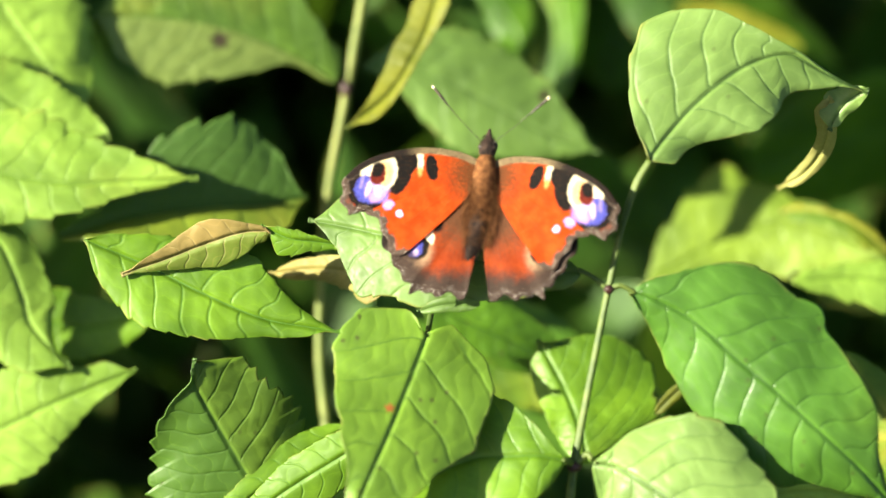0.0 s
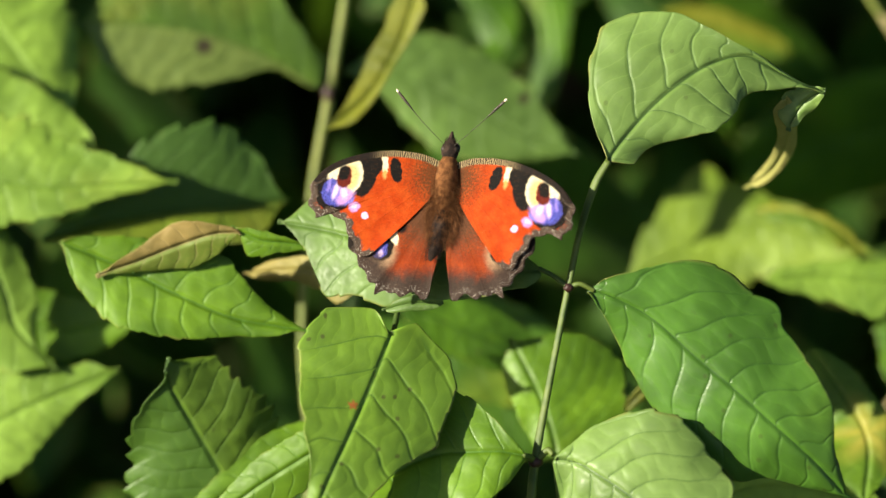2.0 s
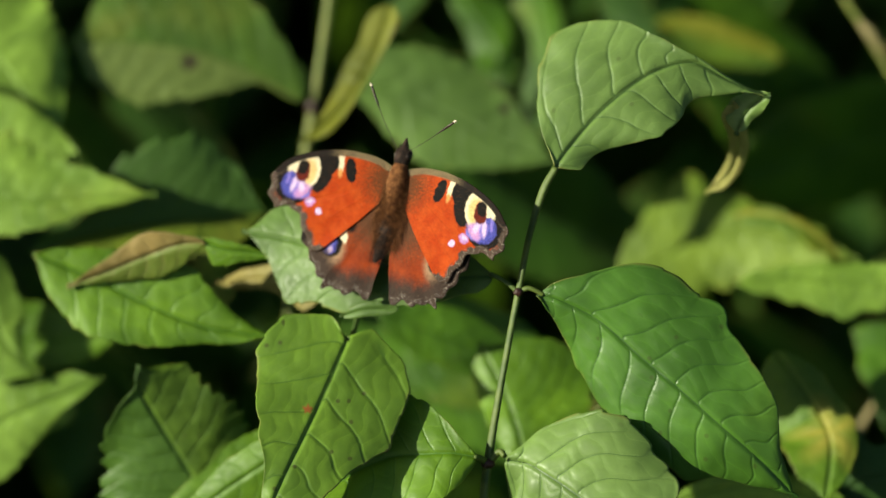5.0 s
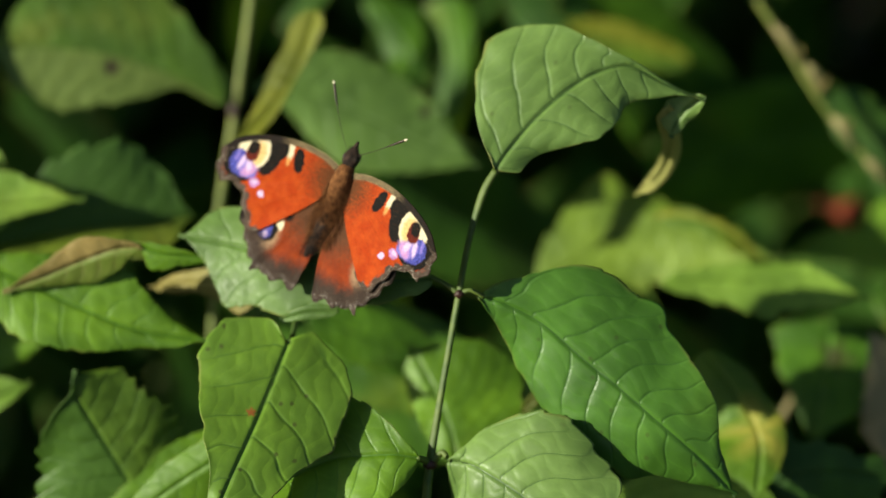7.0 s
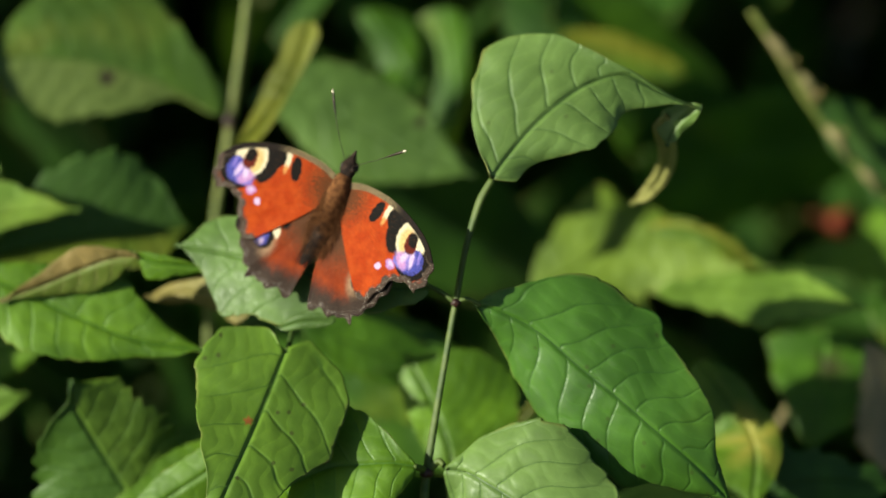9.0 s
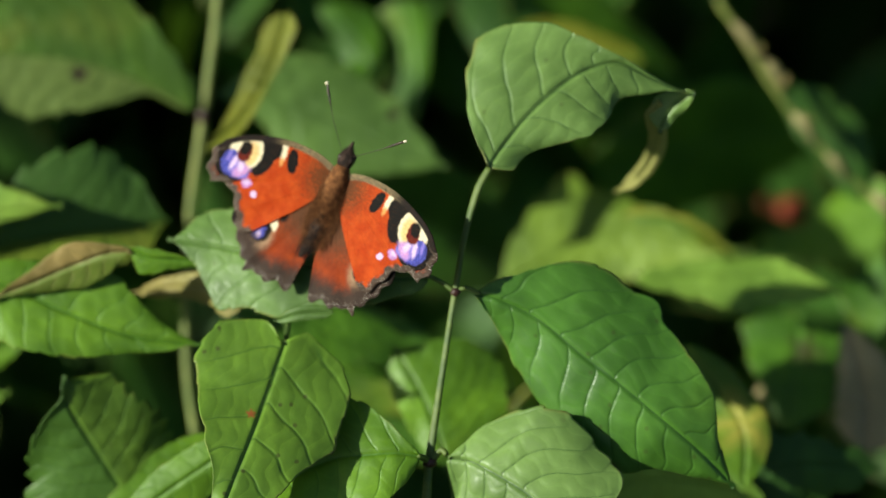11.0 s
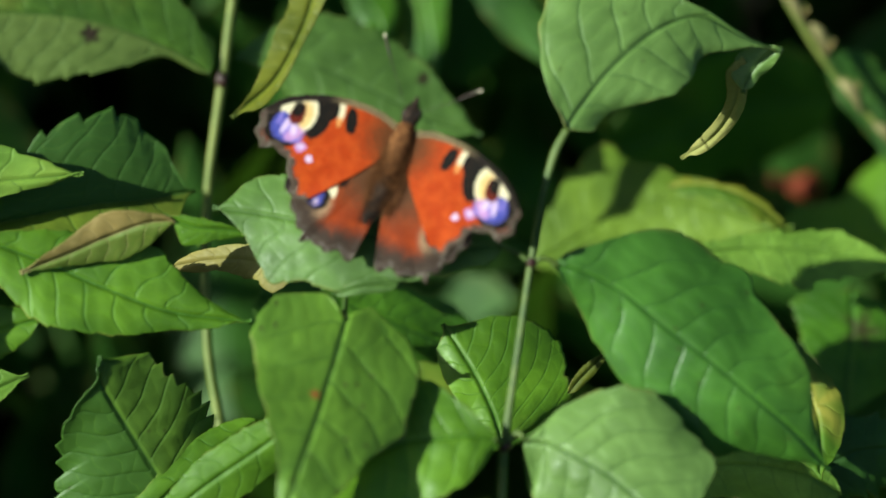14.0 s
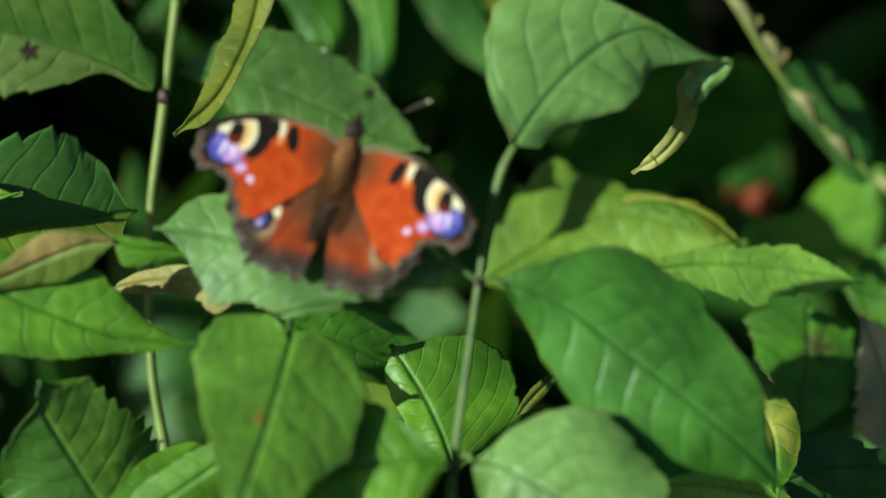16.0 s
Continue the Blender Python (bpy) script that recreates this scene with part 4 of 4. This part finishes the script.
leaf(right, LEAF_LIME, [blade([(34, 45, -45), (46.5, 45, -41.8), (62.6, 45, -43.6), (71.4, 45, -48.6)], 3.7, 7.3, 0.1, 0.1, a=0.5, b=0.5, fine=0.6, seed=31)])
leaf(right, LEAF, [blade([(82.5, 86, -33.8), (84.4, 90, -24.7), (86.5, 94, -16.2), (88, 100, -5.8)], [1.0, 3.1, 5.5, 8.0, 10.4, 11.4, 12.2, 12.9, 0.0], [1.2, 4.9, 8.7, 9.6, 10.1, 10.7, 9.9, 9.0, 0.0], 0.15, -0.25, spots=[(0.7, -2.0, 5.0)], fine=0.7, lobe=0, seed=32)])
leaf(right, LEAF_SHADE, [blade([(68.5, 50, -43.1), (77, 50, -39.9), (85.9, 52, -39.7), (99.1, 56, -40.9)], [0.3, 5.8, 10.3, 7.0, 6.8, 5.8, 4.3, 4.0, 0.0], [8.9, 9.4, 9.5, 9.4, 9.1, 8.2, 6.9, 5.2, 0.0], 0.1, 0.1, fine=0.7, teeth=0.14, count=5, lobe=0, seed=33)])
stem(right, [(72.2, 118, 69.3), (77.7, 118, 61.2), (85.8, 118, 47.6), (94, 118, 36.7), (104.8, 118, 25.2), (119.8, 118, 10.9)], [0.9, 0.9, 0.8, 0.7, 0.7, 0.7], STEM_TAN, "stem", rings=50)
stem(right, [(75.8, 117, 63.6), (79.6, 116, 59.2), (82.3, 117, 53.7)], [0.5, 1.5, 1.2, 0.2], STEM_DRY, "bract")
stem(right, [(83.7, 117, 54.3), (86.1, 116, 51.2), (87.5, 117, 46.9)], [0.5, 1.5, 1.2, 0.2], STEM_DRY, "bract")
stem(right, [(90, 117, 41.4), (93.2, 116, 38.2), (95.2, 117, 33.7)], [0.5, 1.5, 1.2, 0.2], STEM_DRY, "bract")
stem(right, [(97.9, 117, 31.3), (100.9, 116, 28.9), (102.8, 117, 25.2)], [0.5, 1.5, 1.2, 0.2], STEM_DRY, "bract")
stem(right, [(108.8, 117, 21.8), (112, 116, 19), (114.2, 117, 15)], [0.5, 1.5, 1.2, 0.2], STEM_DRY, "bract")
leaf(right, LEAF_BROWN, [blade([(79.5, 116, 59.4), (81.4, 116, 57.3), (82.7, 115, 58)], 1.2, 1.2, 0, 0, a=0.5, b=0.5, fine=0.25, lobe=0, seed=34)])
leaf(right, LEAF_BROWN, [blade([(85.3, 116, 51.7), (87.2, 116, 49.5), (88.5, 115, 50.3)], 1.2, 1.2, 0, 0, a=0.5, b=0.5, fine=0.25, lobe=0, seed=35)])
leaf(right, LEAF_BROWN, [blade([(91, 116, 41.8), (92.9, 116, 39.6), (94.2, 115, 40.4)], 1.2, 1.2, 0, 0, a=0.5, b=0.5, fine=0.25, lobe=0, seed=36)])
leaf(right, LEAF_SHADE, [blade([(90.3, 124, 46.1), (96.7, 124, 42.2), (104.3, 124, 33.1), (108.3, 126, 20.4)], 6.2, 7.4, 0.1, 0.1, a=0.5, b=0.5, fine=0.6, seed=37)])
leaf(right, LEAF_PALE, [blade([(86.2, 166, 7.4), (98.3, 165, 9.6), (111.5, 163, 12.9), (123, 160, 16.4), (128.4, 156, 19.7)], [1.6, 4.2, 5.1, 4.6, 8.6, 10.9, 11.8, 9.8, 8.2, 0.0], [0.2, 1.9, 3.3, 6.7, 9.9, 11.1, 10.0, 6.4, 3.7, 0.0], 0.3, -0.3, fine=0.6, lobe=0, seed=38)])
leaf(right, LEAF, [blade([(99.3, 112, -1.7), (104.7, 111, -4.3), (111, 109, -5.7), (120.5, 106, -5.8)], [2.5, 6.1, 8.9, 10.7, 12.2, 10.5, 6.4, 0.0], [0.6, 2.5, 5.0, 6.9, 9.0, 10.6, 7.3, 0.0], 0.2, -0.2, fine=0.6, teeth=0.06, lobe=0, seed=52)])
leaf(right, LEAF_HALF, [blade([(27.9, 165, 65), (40.6, 165, 62.2), (58.9, 165, 56.7)], 4.8, 5.9, 0.1, 0.1, a=0.5, b=0.5, fine=0.6, seed=39)])
leaf(right, LEAF, [blade([(-22.9, 150, 71.8), (-16, 148, 63.7), (-11.8, 146, 56.9), (-14.2, 144, 51.1)], [0.8, 5.5, 7.9, 7.5, 5.5, 3.1, 1.9, 0.0], [1.4, 2.4, 3.5, 4.5, 5.1, 5.4, 4.7, 0.0], 0.2, 0.1, fine=0.5, lobe=0, seed=40)])
leaf(right, LEAF, [blade([(-2.5, 150, 72.3), (-0.9, 150, 61.5), (0, 148, 50.5), (-1.9, 146, 39.5)], [5.1, 6.0, 5.5, 4.7, 3.8, 2.5, 1.7, 0.0], [6.2, 6.5, 6.9, 7.0, 6.5, 5.7, 3.5, 0.0], -0.2, 0.3, fine=0.5, lobe=0, seed=41)])
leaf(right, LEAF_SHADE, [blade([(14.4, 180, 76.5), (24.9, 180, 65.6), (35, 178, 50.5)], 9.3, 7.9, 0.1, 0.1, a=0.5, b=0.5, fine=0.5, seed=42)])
leaf(right, LEAF, [blade([(50.1, 190, 27.8), (69.1, 194, 34.4), (88.4, 198, 39.7), (109.3, 202, 40.9)], 14.8, 16.2, -0.8, 0.6, a=0.5, b=0.5, fine=0.6, seed=43)])
leaf(right, LEAF_DEAD, [blade([(95.1, 80, -9), (98.9, 80, -18.8), (100.7, 80, -28.6), (99.1, 78, -39.4)], [0.6, 3.2, 4.9, 6.5, 7.4, 8.5, 8.3, 8.2, 0.0], [0.9, 2.1, 3.9, 5.2, 6.5, 7.5, 7.4, 5.4, 0.0], -0.5, 0.1, fine=0.7, teeth=0.10, count=6, wave=0.12, lobe=0, seed=53)], "withered grey-brown leaf with a ragged edge")
stem(right, [(90, 112, -8), (84, 114, -20), (76, 116, -34), (66, 118, -52)], [0.6, 0.8, 1.0, 1.3], STEM_DRY)
flower = plant("trumpet_flower", "orange-red trumpet flower deep in the bush", "flower")
stem(flower, [(98.5, 228, 21.5), (103.5, 224, 19.9), (107.6, 220, 19)], [1, 2, 3.2, 4.5], RED, "corolla", rings=20, sides=16)
leaf(right, LEAF, [blade([(-44.4, 98, -5.4), (-28.6, 98, -10.4), (-10, 96, -16.7), (5.7, 94, -23)], 11.7, 12.4, 0.2, -0.2, a=0.5, b=0.5, fine=0.6, seed=44)])
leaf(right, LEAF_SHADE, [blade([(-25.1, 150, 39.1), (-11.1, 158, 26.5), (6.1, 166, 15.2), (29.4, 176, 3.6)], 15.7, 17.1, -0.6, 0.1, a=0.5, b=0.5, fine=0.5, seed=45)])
leaf(right, LEAF, [blade([(29.5, 180, 79.3), (46.1, 192, 61), (63.2, 204, 42.2), (76.1, 216, 18.4)], 16.3, 16.3, -0.3, -0.3, a=0.5, b=0.5, fine=0.5, seed=46)])
leaf(front, LEAF_TOP, [blade([(52, 6, 42.1), (49.3, 8, 40.5), (47, 9.5, 37.7), (45.1, 10.5, 33.8)], [0.8, 1.6, 2.2, 2.2, 2.0, 1.6, 1.4, 0.0], [0.8, 1.5, 2.5, 3.2, 4.2, 3.9, 2.9, 0.0], 0.2, 0.3, fine=0.4, puff=0, lobe=0, veins=0, seed=47)])
leaf(right, LEAF, [blade([(-34.6, 104, -14.5), (-15.9, 103, -22.5), (2.8, 102, -27.1), (21.4, 100, -29)], 13.3, 14.7, 0.1, -0.1, a=0.5, b=0.5, fine=0.6, seed=48)])
FRONT_FOOT, LEFT_FOOT, RIGHT_FOOT = (-8, -2, -64.6), (-53.7, 80, -55.2), (66, 118, -52)
leaf(left, LEAF_LIME, [blade([(-138, 80, 47.1), (-125.9, 79, 36.8), (-115.3, 78, 31.7), (-103.4, 77, 27.9)], 8.9, 10.8, 0.1, -0.2, a=0.5, b=0.6, fine=0.5, teeth=0.05, lobe=0, seed=49)])
leaf(left, LEAF_PALE, [blade([(-130.2, 76, -5.7), (-117, 75, -10.7), (-106.4, 74, -11.9), (-93.4, 73, -9.1)], 7.6, 7.6, 0.1, -0.2, a=0.5, b=0.6, fine=0.5, teeth=0.05, lobe=0, seed=50)])


# ---- ground, and the depth of the bush ----
def build_ground():
    bm = bmesh.new()
    bmesh.ops.create_grid(bm, x_segments=80, y_segments=80, size=1.0)
    for v in bm.verts:
        r = v.co.xy.length
        k = 1.5 * r if r < 0.6 else 0.9 + (r - 0.6) ** 2 * 900
        v.co.xy = v.co.xy.normalized() * k if r > 0 else v.co.xy
        v.co.z = 0.04 * noise.noise(v.co * 3) + 0.012 * noise.noise(v.co * 17)
    me = bpy.data.meshes.new("ground")
    bm.to_mesh(me)
    bm.free()
    me.materials.append(SOIL)
    me.shade_smooth()
    tagged(new("ground", me), "dark bare soil under the bush", "ground", kind="structure")


def build_foliage(name, count, box, seed, material, size, label):
    """Countless leaves, further in or added around the view for shade: each a folded blade of its own, joined."""
    rng = np.random.default_rng(seed)
    nu, nv = 9, 7
    verts, faces, vein, across, rim, co, start = [], [], [], [], [], [], 0
    for k in range(count):
        length, wide = size * rng.uniform(0.7, 1.3), size * rng.uniform(0.22, 0.36)
        u, v = np.linspace(0, 1, nu), np.linspace(-1, 1, nv)
        U, V = np.meshgrid(u, v, indexing="ij")
        form = (U**0.55 * (1 - U) ** 0.95) / 0.5
        p = np.stack([V * wide * form, U * length, 0.35 * np.abs(V) * wide * form - 0.5 * length * (U - 0.5) ** 2 + 0.06 * wide * np.sin(9 * U + k)], -1)
        turn = Euler((rng.uniform(0.2, 1.5), rng.uniform(-0.6, 0.6), rng.uniform(0, 6.28))).to_matrix()
        at = np.array([rng.uniform(*box[0]), rng.uniform(*box[1]), rng.uniform(*box[2])])
        p = p.reshape(-1, 3) @ np.array(turn).T + at
        verts.append(p)
        faces.append(grid_faces(nu, nv, start))
        start += nu * nv
        vein.append(((U - 0.3 * np.abs(V)) * 8).ravel())
        across.append((V * wide * form * 1000).ravel())
        rim.append((np.abs(V) > 0.95).astype(float).ravel())
        co.append(np.stack([U * length + k, V * wide, 0 * U + k * 0.31], -1).reshape(-1, 3))
    me = mesh_of(name, np.concatenate(verts).tolist(), np.concatenate(faces).tolist(), material)
    for key, values in (("phase", vein), ("across", across), ("rim", rim), ("rung", [0 * r + 0.5 for r in rim])):
        me.attributes.new(key, "FLOAT", "POINT").data.foreach_set("value", np.concatenate(values).astype(np.float32))
    me.attributes.new("leafco", "FLOAT_VECTOR", "POINT").data.foreach_set("vector", np.concatenate(co).astype(np.float32).ravel())
    ob = new(name, me)
    ob.matrix_world = BUSH
    tagged(ob, label, "foliage", kind="stuff")


build_ground()
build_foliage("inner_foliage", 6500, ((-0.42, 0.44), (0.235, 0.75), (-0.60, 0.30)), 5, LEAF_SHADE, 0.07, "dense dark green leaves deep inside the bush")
# These four are added round the view, mostly unseen, to block sun and sky.
build_foliage("side_shade_foliage", 1500, ((-0.75, -0.22), (0.11, 0.70), (-0.50, 0.45)), 7, LEAF, 0.08, "leaves added beside the shoots, mostly out of view, to shade the inside of the bush")
build_foliage("further_shade_foliage", 1500, ((0.22, 0.75), (0.04, 0.70), (-0.50, 0.45)), 8, LEAF, 0.08, "leaves added past the dry stem, mostly out of view, to shade the inside of the bush")
build_foliage("lower_shade_foliage", 1700, ((-0.50, 0.50), (0.03, 0.60), (-0.62, -0.17)), 9, LEAF, 0.08, "low leaves added under the shoots, out of view, to keep skylight from the inside of the bush")
build_foliage("upper_shade_foliage", 2200, ((-0.55, 0.55), (0.09, 0.70), (0.155, 0.46)), 6, LEAF, 0.08, "upper leaves added out of view to shade the inside of the bush")


def rooted(parent, start, radius, material):
    """Carries a stem on from start (millimetres, in the bush) down to the soil."""
    a = BUSH @ (Vector(start) / 1000)
    foot = Vector((a.x * 1.4, a.y + 0.10, -0.02))
    way = [BUSH.inverted() @ p * 1000 for p in (a, a.lerp(foot, 0.35) + Vector((0.012, -0.02, 0)), a.lerp(foot, 0.7), foot)]
    stem(parent, way, [radius, radius * 1.3, radius * 1.6, radius * 2.2], material, rings=60)


rooted(front, FRONT_FOOT, 1.1, STEM)
rooted(left, LEFT_FOOT, 1.5, STEM_TAN)
rooted(right, RIGHT_FOOT, 1.3, STEM_DRY)
butterfly, wing_parts = build_butterfly()


def stand(x, y, z, turn, lean, nod):
    """The butterfly's pose: its back to the lens, its head up."""
    upright = Matrix(((1, 0, 0), (0, 0, -1), (0, 1, 0))).to_4x4()
    m = Matrix.Rotation(radians(turn), 4, "Z") @ Matrix.Rotation(radians(lean), 4, "Y") @ Matrix.Rotation(radians(nod), 4, "X")
    return BUSH @ Matrix.Translation((x, y, z)) @ upright @ m


# seconds, how far the forewings are drawn forward in degrees
FLAP = [(0, 0), (14.4, 0), (14.7, 13), (14.9, 22), (15.2, 22), (15.35, 15), (15.5, 6), (15.8, 0), (16, 0)]
# seconds, turn of the two antennae in degrees
FEEL = [(0, 46, -50), (3, 45, -50), (4, 34, -53), (9, 33, -55), (14, 36, -55), (16, 36, -55)]


def motions():
    rows = [
        (0, -0.0245, 0.0028, 0.0202, -2.8, -13.1, -8.7),
        (0.5, -0.0244, 0.0029, 0.0201, -2.8, -14.3, -8.8),
        (1, -0.0244, 0.0029, 0.0201, -2.8, -14.3, -8.6),
        (1.5, -0.0246, 0.0029, 0.0201, -2.6, -15.1, -8.4),
        (2, -0.0244, 0.0030, 0.0201, -2.5, -17.2, -8.3),
        (2.5, -0.0244, 0.0030, 0.0200, -2.6, -19.2, -7.7),
        (3, -0.0245, 0.0030, 0.0200, -2.8, -20.0, -7.7),
        (3.5, -0.0245, 0.0031, 0.0203, -5.8, -22.7, -4.5),
        (4, -0.0256, 0.0031, 0.0211, -14.6, -27.3, 3.0),
        (4.5, -0.0244, 0.0031, 0.0206, -15.0, -21.8, 3.1),
        (5, -0.0250, 0.0031, 0.0207, -11.3, -22.6, 0.7),
        (5.2, -0.0251, 0.0031, 0.0209, -11.3, -23.2, 1.4),
        (7.5, -0.0246, 0.0029, 0.0215, -27.1, -25.7, 8.1),
        (8, -0.0246, 0.0029, 0.0215, -26.8, -25.3, 8.1),
        (8.5, -0.0246, 0.0029, 0.0215, -26.6, -24.9, 8.0),
        (9, -0.0246, 0.0029, 0.0215, -26.5, -24.7, 8.2),
        (11.5, -0.0243, 0.0030, 0.0215, -25.6, -23.4, 8.9),
        (12, -0.0242, 0.0030, 0.0216, -25.1, -22.4, 8.4),
        (12.5, -0.0244, 0.0030, 0.0216, -24.9, -22.1, 8.7),
        (13, -0.0244, 0.0030, 0.0217, -24.7, -21.8, 8.6),
        (13.5, -0.0245, 0.0030, 0.0218, -24.6, -22.0, 7.8),
        (14, -0.0246, 0.0030, 0.0221, -22.6, -22.6, 5.0),
        (14.5, -0.0250, 0.0030, 0.0216, -19.0, -17.0, 0.6),
        (15, -0.0273, 0.0031, 0.0172, -8.9, -9.0, -7.1),
        (15.5, -0.0262, 0.0031, 0.0195, -12.8, -12.0, -8.2),
        (16, -0.0245, 0.0030, 0.0224, -19.2, -16.3, 0.1),
    ]
    walk(butterfly, [(t, stand(*row)) for t, *row in rows])
    for ob, side in wing_parts:
        if abs(side) == 3:
            side = side // 3
            walk(ob, [(t, pose(side * 1.0e-3, -1.0e-3, 0.12e-3, 0, 0, side * ((-8 if side < 0 else -3) + (15 if side < 0 else 10) * a / 22))) for t, a in FLAP])
        elif abs(side) == 1:
            walk(ob, [(t, pose(side * 2.0e-3, 2.6e-3, 0.65e-3, 0, 0, side * (a + (1 if side < 0 else -2)))) for t, a in FLAP])
        else:
            walk(ob, [(t, pose(side * 0.3e-3, 8.6e-3, 1.3e-3, 6 if side < 0 else 15, 0, left if side < 0 else right)) for t, left, right in FEEL])


motions()
